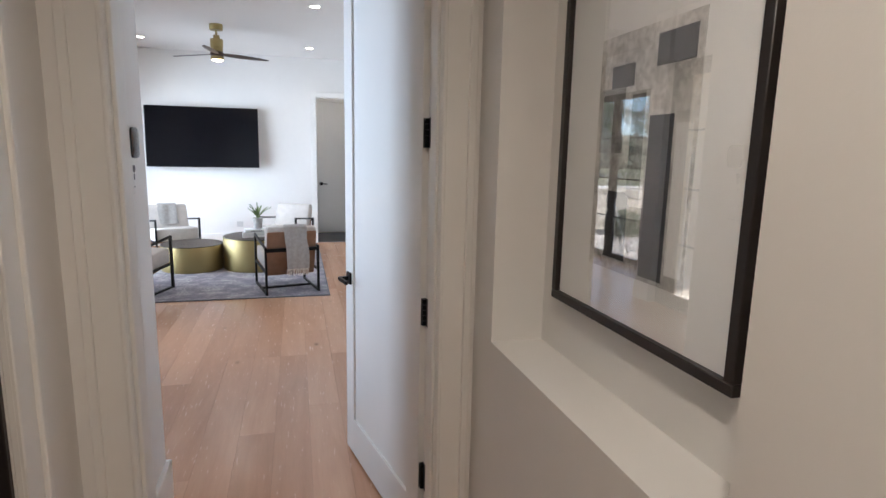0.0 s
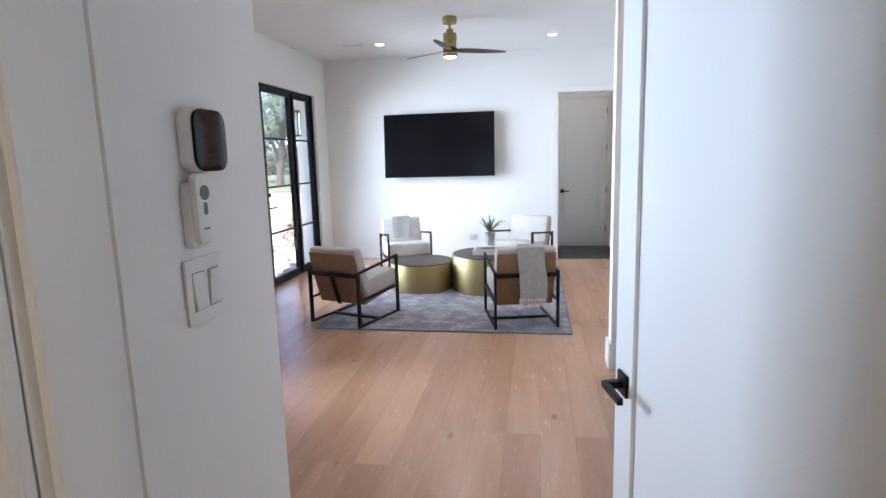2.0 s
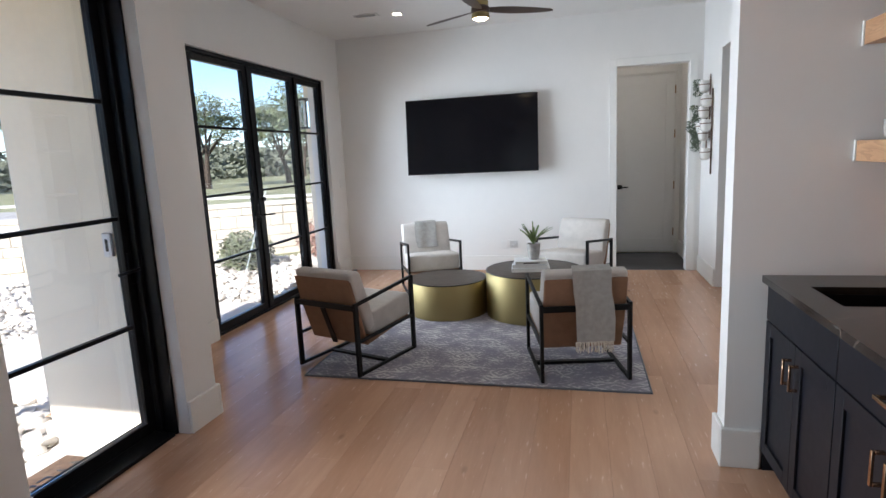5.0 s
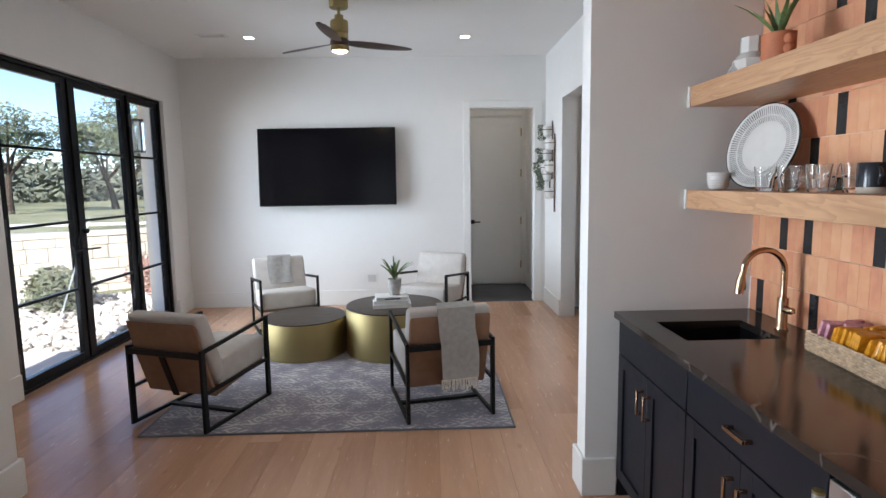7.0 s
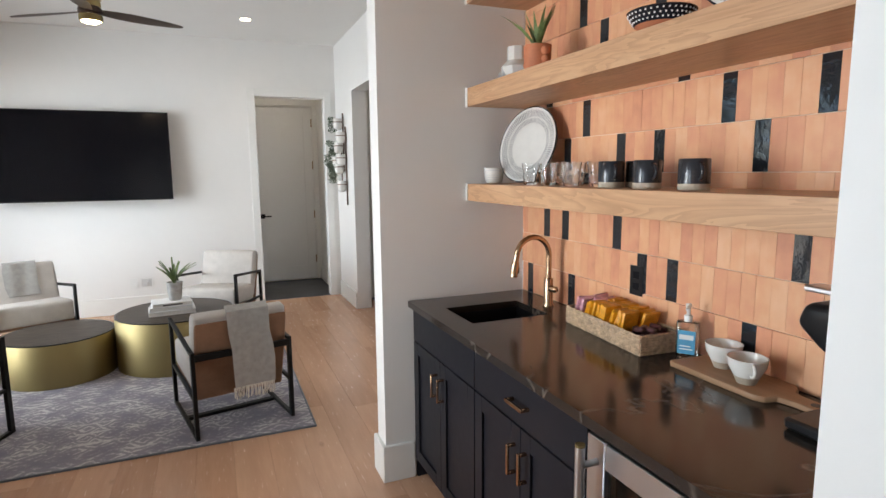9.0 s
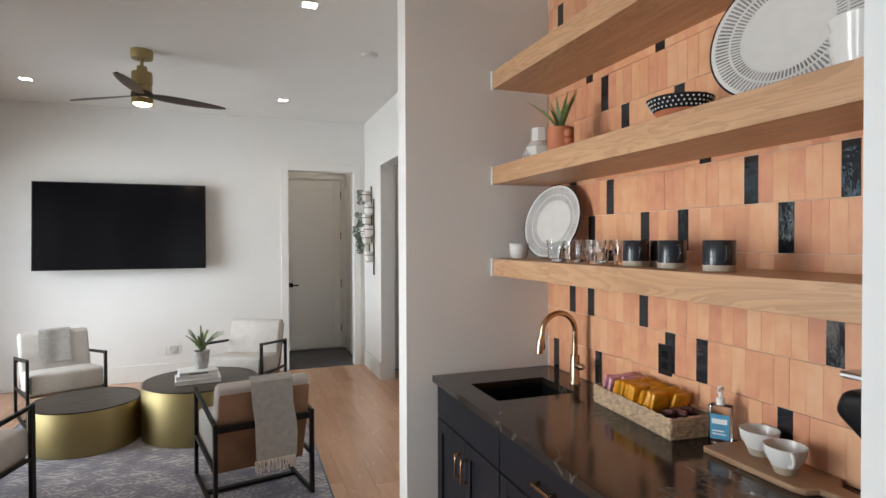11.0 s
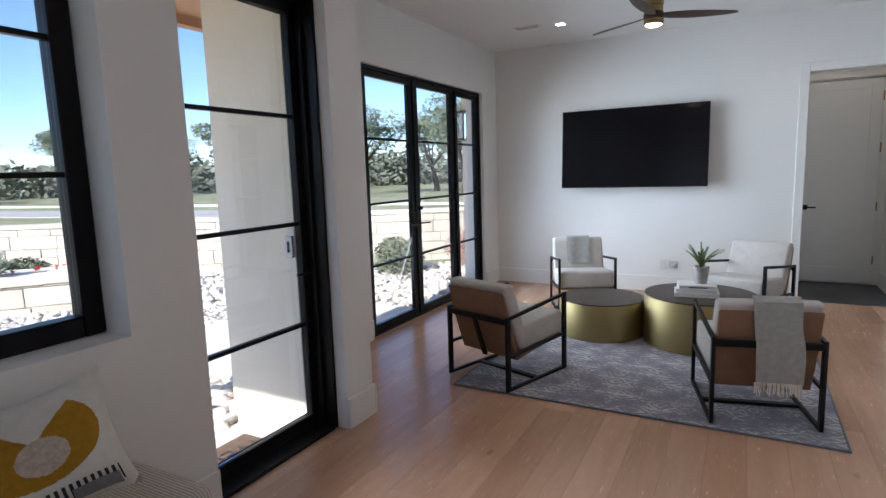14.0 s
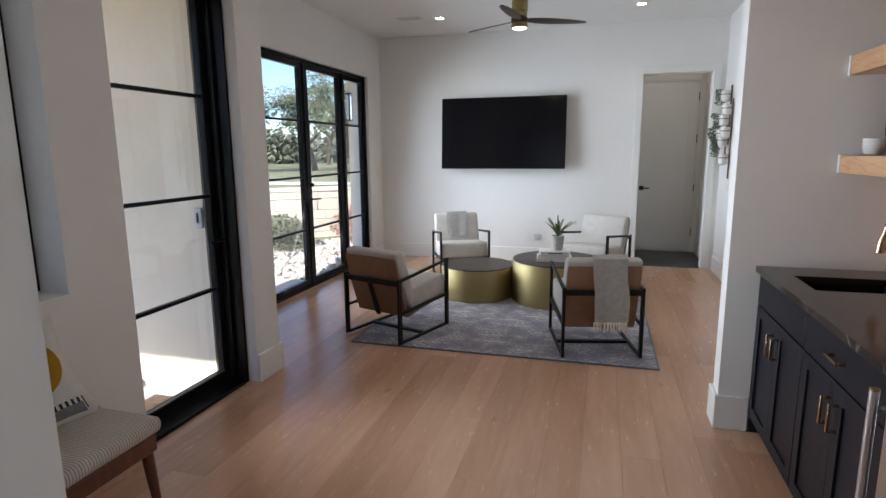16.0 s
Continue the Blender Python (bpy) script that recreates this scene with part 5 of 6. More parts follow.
def pillow(m, label, w=0.46, h=0.46, t=0.15, material=LINEN):
    p = thing("throw_pillow", label, "pillow", m)
    bm = bmesh.new()
    n = 16
    top, bot = [], []
    for i in range(n + 1):
        rt, rb_ = [], []
        for j in range(n + 1):
            u, v = 2 * i / n - 1, 2 * j / n - 1
            f = max(0.0, (1 - u ** 4) * (1 - v ** 4)) ** 0.55
            pin = 1 - 0.13 * (1 - u * u) * abs(v) ** 3
            pin2 = 1 - 0.11 * (1 - v * v) * abs(u) ** 3
            x, z = u * w / 2 * pin2, (v * pin + 1) * h / 2
            wr = 0.004 * math.sin(7 * u + 3 * v) * f
            if i in (0, n) or j in (0, n):
                vtx = bm.verts.new((x, 0, z))
                rt.append(vtx), rb_.append(vtx)
            else:
                rt.append(bm.verts.new((x, -t / 2 * f - wr, z)))
                rb_.append(bm.verts.new((x, t / 2 * f - wr, z)))
        top.append(rt), bot.append(rb_)
    for i in range(n):
        for j in range(n):
            bm.faces.new((top[i][j], top[i + 1][j], top[i + 1][j + 1], top[i][j + 1]))
            bm.faces.new((bot[i][j], bot[i][j + 1], bot[i + 1][j + 1], bot[i + 1][j]))
    part("cover", bm, material, p)

    def on_face(u, v, lift=0.0015):
        f = max(0.0, (1 - u ** 4) * (1 - v ** 4)) ** 0.55
        px_, pz_ = u * (1 - 0.11 * (1 - v * v) * abs(u) ** 3), v * (1 - 0.13 * (1 - u * u) * abs(v) ** 3)
        return Vector((px_ * w / 2, -t / 2 * f - 0.004 * math.sin(7 * u + 3 * v) * f - lift, (pz_ + 1) * h / 2))

    def patch(name, inside, mat_, n=40, lab="", lift=0.0025):
        bm2 = bmesh.new()
        vt = {}
        for i in range(n):
            for j in range(n):
                u, v = 2 * (i + 0.5) / n - 1, 2 * (j + 0.5) / n - 1
                if inside(u, v):
                    q = []
                    for di, dj in ((0, 0), (1, 0), (1, 1), (0, 1)):
                        k = (i + di, j + dj)
                        if k not in vt:
                            vt[k] = bm2.verts.new(on_face(2 * k[0] / n - 1, 2 * k[1] / n - 1, lift))
                        q.append(vt[k])
                    bm2.faces.new(q)
        part(name, bm2, mat_, p, lab)
    return p, patch


CREAM = mat("pillow_cream", (0.70, 0.66, 0.59), 0.95, vary=0.05, scale=30, bump=0.5, bump_scale=300, spec=0.1)
MUST = mat("mustard_wool", (0.40, 0.205, 0.022), 0.95, vary=0.12, scale=40, bump=0.5, bump_scale=300, spec=0.1)
NUBBY = mat("nubby_cream", (0.56, 0.45, 0.36), 0.95, vary=0.2, scale=60, bump=1.0, bump_scale=160, spec=0.1)
CHARC = mat("charcoal_stitch", (0.03, 0.03, 0.032), 0.9, vary=0.2, scale=60)
GREYF = mat("grey_felt", (0.20, 0.20, 0.20), 0.95, vary=0.15, scale=60)
p1, patch = pillow(pose(-1.365, 4.545, 0.505, -31, -14, 62), "cream pillow with a mustard flower shape and black stripes", 0.435, 0.42, material=CREAM)


def petal(u, v):
    a, b = (u + 0.05) / 0.86, (v - 0.12) / 0.62
    return a * a + b * b < 1 and not (v > 0.12 + abs(u + 0.02) * 0.9) and v > -0.55


patch("mustard_shape", petal, MUST, 120, "mustard flower shape")
patch("nubby_disc", lambda u, v: ((u - 0.04) / 0.33) ** 2 + ((v + 0.08) / 0.26) ** 2 < 1, NUBBY, 110, "nubby cream disc", 0.007)
patch("stripe_band", lambda u, v: -0.86 < v < -0.62 and int((u + 1) * 22) % 2 == 0 and u < 0.85, CHARC, 88, "black stitched stripes")
patch("grey_patch", lambda u, v: -0.92 < v < -0.70 and 0.2 < u < 0.82, GREYF, 50, "grey felt patch", 0.004)
p2, patch2 = pillow(pose(-1.42, 4.19, 0.45, -20, 0, 84), "cream pillow with small dark triangles", 0.48, 0.48, material=CREAM)
patch2("print_layer", lambda u, v: ((u * 9) % 1.0) > 0.35 and ((v * 9) % 1.0) < ((u * 9) % 1.0) - 0.1, mat("taupe_print", (0.13, 0.095, 0.08), 0.9), 90, "small dark printed triangles")

# ---- the switch wall beside the door ----
th = thing("thermostat", "rounded dark glass thermostat on the wall", "thermostat", pose(0.03, 3.302, 1.577))


def rounded(w, h, r, n=6):
    out = []
    for cx, cy, a0 in ((w - r, h - r, 0), (-w + r, h - r, 90), (-w + r, -h + r, 180), (w - r, -h + r, 270)):
        for k in range(n + 1):
            a = radians(a0 + 90 * k / n)
            out.append((cx + r * math.cos(a), cy + r * math.sin(a)))
    return out


part("body", prism(rounded(0.051, 0.056, 0.027), 0, 0, 0.026, bev=0.003), WHITEP, th)
part("face", prism(rounded(0.0495, 0.0545, 0.026), 0, 0.0262, 0.034, bev=0.003), SCREEN, th, "dark glass face")
part("sensor_window", prism(rounded(0.012, 0.004, 0.0035), 0, 0.0341, 0.0345), BLACK, th, m=pose(0, 0, -0.036))
rc = thing("remote_holder", "white fan remote in its wall holder", "remote", pose(0.03, 3.268, 1.458))
part("holder", prism(rounded(0.025, 0.058, 0.010), 0, 0, 0.016, bev=0.002), WHITEP, rc, m=pose(0, 0, -0.012))
part("remote", prism(rounded(0.022, 0.062, 0.012), 0, 0.0162, 0.030, bev=0.003), WHITEP, rc)
part("dial", cyl(0, 0, 0, 0.002, 0.013, seg=20, m=pose(0.0302, 0, 0.028, 0, 90, 0)), GREYF, rc, "grey round button")
part("button", prism(rounded(0.005, 0.011, 0.004), 0, 0.0302, 0.0318), GREYF, rc)
part("mark", B(0.0301, 0.0306, -0.009, 0.009, -0.037, -0.034), GREYF, rc, "grey brand bar")
sw_ = thing("light_switch", "white double rocker light switch", "light switch", pose(0.03, 3.285, 1.309))
SWGAP = mat("switch_gap_shade", (0.30, 0.295, 0.285), 0.6, vary=0.05)
part("plate", prism(rounded(0.058, 0.060, 0.004), 0, 0, 0.007, bev=0.002), WHITEP, sw_)
for k in (-1, 1):
    # Grey sheet on the plate paints the shade in the rocker's gap.
    part("rocker_gap_shade", B(0.0068, 0.0073, k * 0.0235 - 0.0185, k * 0.0235 + 0.0185, -0.0355, 0.0355), SWGAP, sw_, "grey sheet for the shaded gap round the rocker")
    part("rocker", B(0.001, 0.0075, -0.0168, 0.0168, -0.0335, 0.0335, bev=0.0015), WHITEP, sw_, m=pose(0.0035, k * 0.0235, 0, 0, 4.5 * k, 0))

# ---- hall: framed print in the niche ----
pf = thing("framed_print", "black framed abstract print in a wide white mat", "framed picture", pose(1.353, 2.17, 1.151))
w2, hh = 0.358, 0.85
part("frame", boxes((-0.012, 0.015, -w2, w2, 0, 0.024), (-0.012, 0.015, -w2, w2, hh - 0.024, hh), (-0.012, 0.015, -w2, -w2 + 0.024, 0.024, hh - 0.024), (-0.012, 0.015, w2 - 0.024, w2, 0.024, hh - 0.024), bev=0.002), FRAMEB, pf, "black wooden frame")
part("mat_board", B(0.004, 0.007, -w2 + 0.024, w2 - 0.024, 0.024, hh - 0.024), MATW, pf, "white mat board")
INK = mat("print_paper", (0.60, 0.585, 0.56), 0.8, vary=0.5, scale=7, dark=(0.16, 0.15, 0.14))
DGREY = mat("print_dark", (0.075, 0.078, 0.085), 0.8, vary=0.3, scale=9)
MGREY = mat("print_grey", (0.30, 0.29, 0.28), 0.8, vary=0.5, scale=12, dark=(0.08, 0.075, 0.07))
part("print", B(0.0025, 0.004, -0.19, 0.175, 0.14, 0.69), INK, pf, "grey abstract print")
# Shapes of the print, which also paint in the room's reflection.
for y0, y1, z0, z1, mm in ((-0.17, -0.05, 0.60, 0.665, DGREY), (0.03, 0.12, 0.57, 0.62, DGREY), (-0.12, -0.04, 0.15, 0.50, DGREY), (0.02, 0.11, 0.17, 0.33, DGREY), (-0.05, 0.02, 0.2, 0.3, MGREY), (-0.18, -0.13, 0.17, 0.48, MATW), (0.06, 0.16, 0.42, 0.57, MGREY), (-0.02, 0.03, 0.32, 0.55, MGREY)):
    part("print_reflection_shape", B(0.0012, 0.0025, y0, y1, z0, z1), mm, pf, smooth=False)
g = part("glazing", B(-0.004, -0.002, -w2 + 0.024, w2 - 0.024, 0.024, hh - 0.024), clear("picture_glass", ior=1.75), pf, "clear picture glass", smooth=False)
g.visible_shadow = False

# bathroom console
cs = thing("console_sink", "white ceramic console sink on brass legs", "sink", pose(-0.72, 2.99, 0))
part("basin", boxes((-0.42, 0.42, -0.24, 0.265, 0.80, 0.815), (-0.42, 0.42, -0.24, -0.21, 0.815, 0.92), (-0.42, 0.42, 0.17, 0.265, 0.815, 0.92), (-0.42, -0.39, -0.21, 0.17, 0.815, 0.92), (0.39, 0.42, -0.21, 0.17, 0.815, 0.92), bev=0.006), PORCELAIN, cs, "white ceramic trough basin")
for sx in (-1, 1):
    for y in (-0.2, 0.22):
        part("leg", cyl(sx * 0.37, y, 0, 0.80, 0.013, seg=14), BRASS, cs, "polished brass leg")
part("towel_rail", boxes((-0.36, 0.36, -0.208, -0.192, 0.66, 0.676), (-0.36, 0.36, 0.212, 0.228, 0.2, 0.216)), BRASS, cs)
part("faucet", sweep([(0, 0.2, 0.92), (0, 0.2, 1.06), (0, 0.17, 1.08), (0, 0.06, 1.06)], 0.012, 10), BRASS, cs)
# ---- bar niche ----
YA, YB = 4.278, 6.343       # the niche's two ends


def bar_pull(parent, y, z, vertical, L=0.105):
    x = 1.318
    if vertical:
        bm = boxes((x - 0.032, x - 0.024, y - 0.006, y + 0.006, z - L / 2, z + L / 2), (x - 0.024, x + 0.001, y - 0.006, y + 0.006, z - L / 2, z - L / 2 + 0.010), (x - 0.024, x + 0.001, y - 0.006, y + 0.006, z + L / 2 - 0.010, z + L / 2), bev=0.001)
    else:
        bm = boxes((x - 0.032, x - 0.024, y - L / 2, y + L / 2, z - 0.006, z + 0.006), (x - 0.024, x + 0.001, y - L / 2, y - L / 2 + 0.010, z - 0.006, z + 0.006), (x - 0.024, x + 0.001, y + L / 2 - 0.010, y + L / 2, z - 0.006, z + 0.006), bev=0.001)
    part("handle", bm, BRONZE, parent, "bronze bar pull")


def shaker(parent, name, y0, y1, z0, z1, flat=False):
    x = 1.318
    if flat:
        return part(name, B(x, x + 0.02, y0, y1, z0, z1, bev=0.002), CABINET, parent)
    f = 0.058
    d = part(name, boxes((x, x + 0.02, y0, y0 + f, z0, z1), (x, x + 0.02, y1 - f, y1, z0, z1), (x, x + 0.02, y0 + f, y1 - f, z0, z0 + f), (x, x + 0.02, y0 + f, y1 - f, z1 - f, z1), bev=0.0012), CABINET, parent)
    part("panel", B(x + 0.010, x + 0.018, y0 + f - 0.002, y1 - f + 0.002, z0 + f - 0.002, z1 - f + 0.002), CABINET, d, "recessed panel")
    return d


for y0, y1, drawer in ((5.637, 6.325, False), (4.951, 5.633, True)):
    cb = thing("base_cabinet", "dark navy shaker base cabinet with bronze pulls", "cabinet", None, "bar base cabinets")
    if drawer:
        part("body", B(1.34, NX - 0.002, y0, y1, 0.10, 0.883), CABINET, cb)
    else:
        part("body", boxes((1.34, 1.358, y0, y1, 0.10, 0.883), (1.358, NX - 0.002, y0, y0 + 0.018, 0.10, 0.883), (1.358, NX - 0.002, y1 - 0.018, y1, 0.10, 0.883), (1.358, NX - 0.002, y0 + 0.018, y1 - 0.018, 0.10, 0.118)), CABINET, cb)
    part("toe_kick", B(1.40, 1.42, y0, y1, 0.0, 0.10), CABINET, cb)
    mid = (y0 + y1) / 2
    dr = shaker(cb, "drawer_front", y0 + 0.002, y1 - 0.002, 0.722, 0.875, flat=True)
    if drawer:
        bar_pull(dr, mid - 0.0, 0.80, False)
    a = shaker(cb, "door", y0 + 0.002, mid - 0.0015, 0.105, 0.716)
    b = shaker(cb, "door", mid + 0.0015, y1 - 0.002, 0.105, 0.716)
    bar_pull(a, mid - 0.035, 0.60, True)
    bar_pull(b, mid + 0.035, 0.60, True)
tagged(solid("filler_panel", boxes((1.33, NX - 0.002, 6.327, 6.342, 0.0, 0.883)), CABINET), "dark navy cabinet filler beside the pier", "panel")

fr = thing("beverage_fridge", "stainless framed under-counter fridge with a glass door", "fridge")
part("body", boxes((1.37, NX - 0.002, 4.345, 4.947, 0.04, 0.06), (1.37, NX - 0.002, 4.345, 4.947, 0.85, 0.872), (1.37, NX - 0.002, 4.345, 4.365, 0.06, 0.85), (1.37, NX - 0.002, 4.927, 4.947, 0.06, 0.85), (NX - 0.022, NX - 0.002, 4.365, 4.927, 0.06, 0.85)), PLASTIC, fr)
fd_ = part("door", boxes((1.315, 1.365, 4.345, 4.415, 0.10, 0.862), (1.315, 1.365, 4.877, 4.947, 0.10, 0.862), (1.315, 1.365, 4.415, 4.877, 0.10, 0.17), (1.315, 1.365, 4.415, 4.877, 0.792, 0.862), bev=0.003), STEEL, fr, "stainless door frame")
part("pane", B(1.33, 1.345, 4.413, 4.879, 0.168, 0.794), clear("smoked_glass", (0.35, 0.36, 0.38)), fd_, "smoked glass pane")
hnd = bmesh.new()
cyl(1.262, 4.905, 0.16, 0.852, 0.0125, seg=18, bm=hnd)
for z in (0.22, 0.80):
    cyl(0, 0, 0, 0.05, 0.009, seg=12, bm=hnd, m=pose(1.266, 4.905, z, 0, 90, 0))
part("handle", hnd, STEEL, fd_, "round steel bar handle")
part("handle_cap", cyl(1.262, 4.905, 0.852, 0.858, 0.0128, seg=18), BRASS, fd_, "brass end cap")
for z in (0.3, 0.46, 0.62):
    part("rack", boxes(*[(1.40, 1.88, 4.38 + 0.045 * k, 4.384 + 0.045 * k, z, z + 0.004) for k in range(12)], (1.395, 1.40, 4.37, 4.92, z - 0.006, z + 0.02)), STEEL, fr)
part("grille", B(1.38, 1.39, 4.345, 4.947, 0.0, 0.09), PLASTIC, fr, "black toe grille")

STONET = bpy.data.materials.new("dark_quartz")
STONET.use_nodes = True
qn, ql = STONET.node_tree.nodes, STONET.node_tree.links
qb = qn["Principled BSDF"]
qtc, qno, qfi = qn.new("ShaderNodeTexCoord"), qn.new("ShaderNodeTexNoise"), qn.new("ShaderNodeTexNoise")
qno.inputs["Scale"].default_value, qno.inputs["Detail"].default_value, qno.inputs["Distortion"].default_value = 2.2, 9, 0.8
qfi.inputs["Scale"].default_value, qfi.inputs["Detail"].default_value = 45, 4
ql.new(qtc.outputs["Object"], qno.inputs["Vector"])
ql.new(qtc.outputs["Object"], qfi.inputs["Vector"])
qs = qn.new("ShaderNodeMath")
qs.operation = "SUBTRACT"
qs.inputs[1].default_value = 0.5
ql.new(qno.outputs[0], qs.inputs[0])
qa = qn.new("ShaderNodeMath")
qa.operation = "ABSOLUTE"
ql.new(qs.outputs[0], qa.inputs[0])
qm = qn.new("ShaderNodeMapRange")
qm.inputs[1].default_value, qm.inputs[2].default_value, qm.inputs[3].default_value, qm.inputs[4].default_value = 0.0, 0.014, 0.55, 0.0
ql.new(qa.outputs[0], qm.inputs[0])
qmul = qn.new("ShaderNodeMath")
qmul.operation = "MULTIPLY"
ql.new(qm.outputs[0], qmul.inputs[0])
ql.new(qfi.outputs[0], qmul.inputs[1])
qx = qn.new("ShaderNodeMix")
qx.data_type = "RGBA"
qx.inputs[6].default_value, qx.inputs[7].default_value = (0.026, 0.020, 0.017, 1), (0.30, 0.25, 0.21, 1)
ql.new(qmul.outputs[0], qx.inputs[0])
ql.new(qx.outputs[2], qb.inputs["Base Color"])
qb.inputs["Roughness"].default_value = 0.14

SX0, SX1, SY0, SY1 = 1.41, 1.78, 5.84, 6.13
ct = thing("worktop", "polished dark veined stone worktop", "worktop")
part("slab", cut_slab(2, 0.884, 0.914, (1.299, SX0, SX1, NX), (YA, SY0, SY1, YB), {(1, 1)}), STONET, ct, smooth=False)
sk = thing("sink", "black undermount bar sink", "sink")
part("bowl", boxes((SX0 - 0.015, SX1 + 0.015, SY0 - 0.015, SY1 + 0.015, 0.68, 0.69), (SX0 - 0.015, SX0 - 0.003, SY0 - 0.015, SY1 + 0.015, 0.69, 0.883), (SX1 + 0.003, SX1 + 0.015, SY0 - 0.015, SY1 + 0.015, 0.69, 0.883), (SX0 - 0.003, SX1 + 0.003, SY0 - 0.015, SY0 - 0.003, 0.69, 0.883), (SX0 - 0.003, SX1 + 0.003, SY1 + 0.003, SY1 + 0.015, 0.69, 0.883)), BLACK, sk)
part("drain", cyl(1.6, 5.985, 0.69, 0.694, 0.04), STEEL, sk, "steel drain")

fa = thing("faucet", "champagne bronze gooseneck bar faucet", "faucet", pose(1.862, 5.975, 0.914))
part("base", lathe([(0, 0), (0.026, 0), (0.026, 0.008), (0.021, 0.014), (0.021, 0.13), (0.0, 0.13)], 24), BRONZE, fa)
neck = [(0, 0, 0.13), (0, 0, 0.24)]
for k in range(13):
    a = math.pi * k / 12
    neck.append((-0.085 + 0.085 * math.cos(a), 0, 0.24 + 0.085 * math.sin(a)))
neck.append((-0.175, 0, 0.215))
part("neck", sweep(neck, 0.0125, 14), BRONZE, fa)
part("spray_head", sweep([(-0.174, 0, 0.222), (-0.178, 0, 0.20), (-0.184, 0, 0.15)], [0.0145, 0.018, 0.0165], 16), BRONZE, fa)
part("spray_button", B(-0.168, -0.158, -0.007, 0.007, 0.165, 0.195, bev=0.002), PLASTIC, fa, "black spray button")
part("handle", sweep([(0, -0.018, 0.085), (0, -0.05, 0.085), (0.004, -0.062, 0.088)], [0.015, 0.015, 0.012], 14), BRONZE, fa)

for k, (z0, z1) in enumerate(((1.393, 1.476), (1.847, 1.935), (2.321, 2.41))):
    sh = thing("floating_shelf", "thick oak floating shelf across the bar niche", "shelf", None, "oak bar shelves")
    part("board", B(1.617, NX - 0.002, YA + 0.012, YB - 0.012, z0, z1, bev=0.0015), OAKS, sh)
    part("caulk", boxes((1.613, NX - 0.004, YB - 0.0118, YB + 0.001, z0 - 0.002, z1 + 0.003)), TRIM, sh, "white caulked end")


def plate(m, r, label):
    p = thing("platter", label, "platter", m)
    bm = lathe([(0, 0), (r * 0.55, 0), (r * 0.6, 0.006), (r, 0.022), (r * 1.0, 0.027), (r * 0.985, 0.028), (r * 0.6, 0.011), (r * 0.55, 0.0075), (0, 0.0075)], 64)
    part("dish", bm, PORCELAIN, p, "cream stoneware dish")
    part("rim", lathe([(r * 0.985, 0.0285), (r * 1.004, 0.0278), (r * 1.004, 0.02), (r * 0.95, 0.0185), (r * 0.965, 0.0262), (r * 0.985, 0.0285)], 64), MUGM, p, "charcoal rim")
    for ring0, ring1, n, w in ((0.60, 0.72, 88, 0.5), (0.75, 0.92, 96, 0.52)):
        bm = bmesh.new()
        for k in range(n):
            a0, a1 = 2 * math.pi * (k - w / 2) / n, 2 * math.pi * (k + w / 2) / n
            vs = [bm.verts.new((r * q * math.cos(a), r * q * math.sin(a), 0.012 + (q - 0.6) / 0.385 * 0.017)) for q, a in ((ring0, a0), (ring1, a0), (ring1, a1), (ring0, a1))]
            bm.faces.new(vs)
        part("painted_ring", bm, MGREY, p, "ring of black brushed strokes", smooth=False)
    return p


plate(pose(1.845, 6.12, 1.4785 + 0.174, 0, -76, 14), 0.18, "cream platter with black strokes leaning on the tile")
plate(pose(1.85, 4.92, 1.9375 + 0.20, 0, -76, 14), 0.205, "large cream platter with black strokes leaning on the tile")


def cup(m, label, r=0.045, h=0.06, name="bowl", material=PORCELAIN, dots=True):
    c = thing(name, label, name, m)
    part("body", lathe([(0, 0), (r * 0.6, 0), (r * 0.85, h * 0.2), (r, h), (r * 0.93, h), (r * 0.78, h * 0.22), (0, h * 0.12)], 28), material, c)
    if dots:
        for j in range(3):
            part("band", lathe([(r * (0.9 + 0.03 * j), h * (0.3 + 0.22 * j)), (r * (0.915 + 0.03 * j) + 0.001, h * (0.33 + 0.22 * j)), (r * (0.93 + 0.03 * j), h * (0.36 + 0.22 * j))], 28), GREYC, c, "grey painted band")
    return c


for z in (0, 0.022):
    cup(pose(1.72, 6.25, 1.478 + z), "small cream bowl with a grey pattern, stacked", r=0.048, h=0.052)


def tumbler(x, y):
    t = thing("tumbler", "clear glass tumbler on the oak shelf", "glass", pose(x, y, 1.4775), "tumblers on the shelf")
    part("glass", lathe([(0, 0), (0.027, 0), (0.030, 0.004), (0.033, 0.05), (0.039, 0.09), (0.0365, 0.09), (0.031, 0.05), (0.027, 0.014), (0, 0.012)], 28), TUMBLER, t)


for x, y in ((1.70, 5.875), (1.71, 5.755), (1.79, 5.80), (1.71, 5.60), (1.79, 5.68), (1.73, 5.47)):
    tumbler(x, y)


def mug(x, y, rz, z=1.4775):
    m = thing("mug", "matte black mug with a raw clay foot", "mug", pose(x, y, z, 0, 0, rz), "black mugs on the shelf")
    r, h = 0.043, 0.088
    part("foot", lathe([(0, 0), (r - 0.001, 0), (r, 0.002), (r, 0.018), (0, 0.018)], 32), STONEW, m, "raw clay foot")
    part("body", lathe([(0, 0.018), (r, 0.018), (r + 0.0005, 0.022), (r, h - 0.003), (r - 0.002, h), (r - 0.004, h - 0.002), (r - 0.004, 0.024), (0, 0.022)], 32), MUGM, m)
    loop = [(r - 0.003 + 0.032 * math.sin(math.pi * k / 12), 0, h * (0.59 + 0.26 * math.cos(math.pi * k / 12))) for k in range(13)]
    part("handle", sweep(loop, 0.0055, 10), MUGM, m)


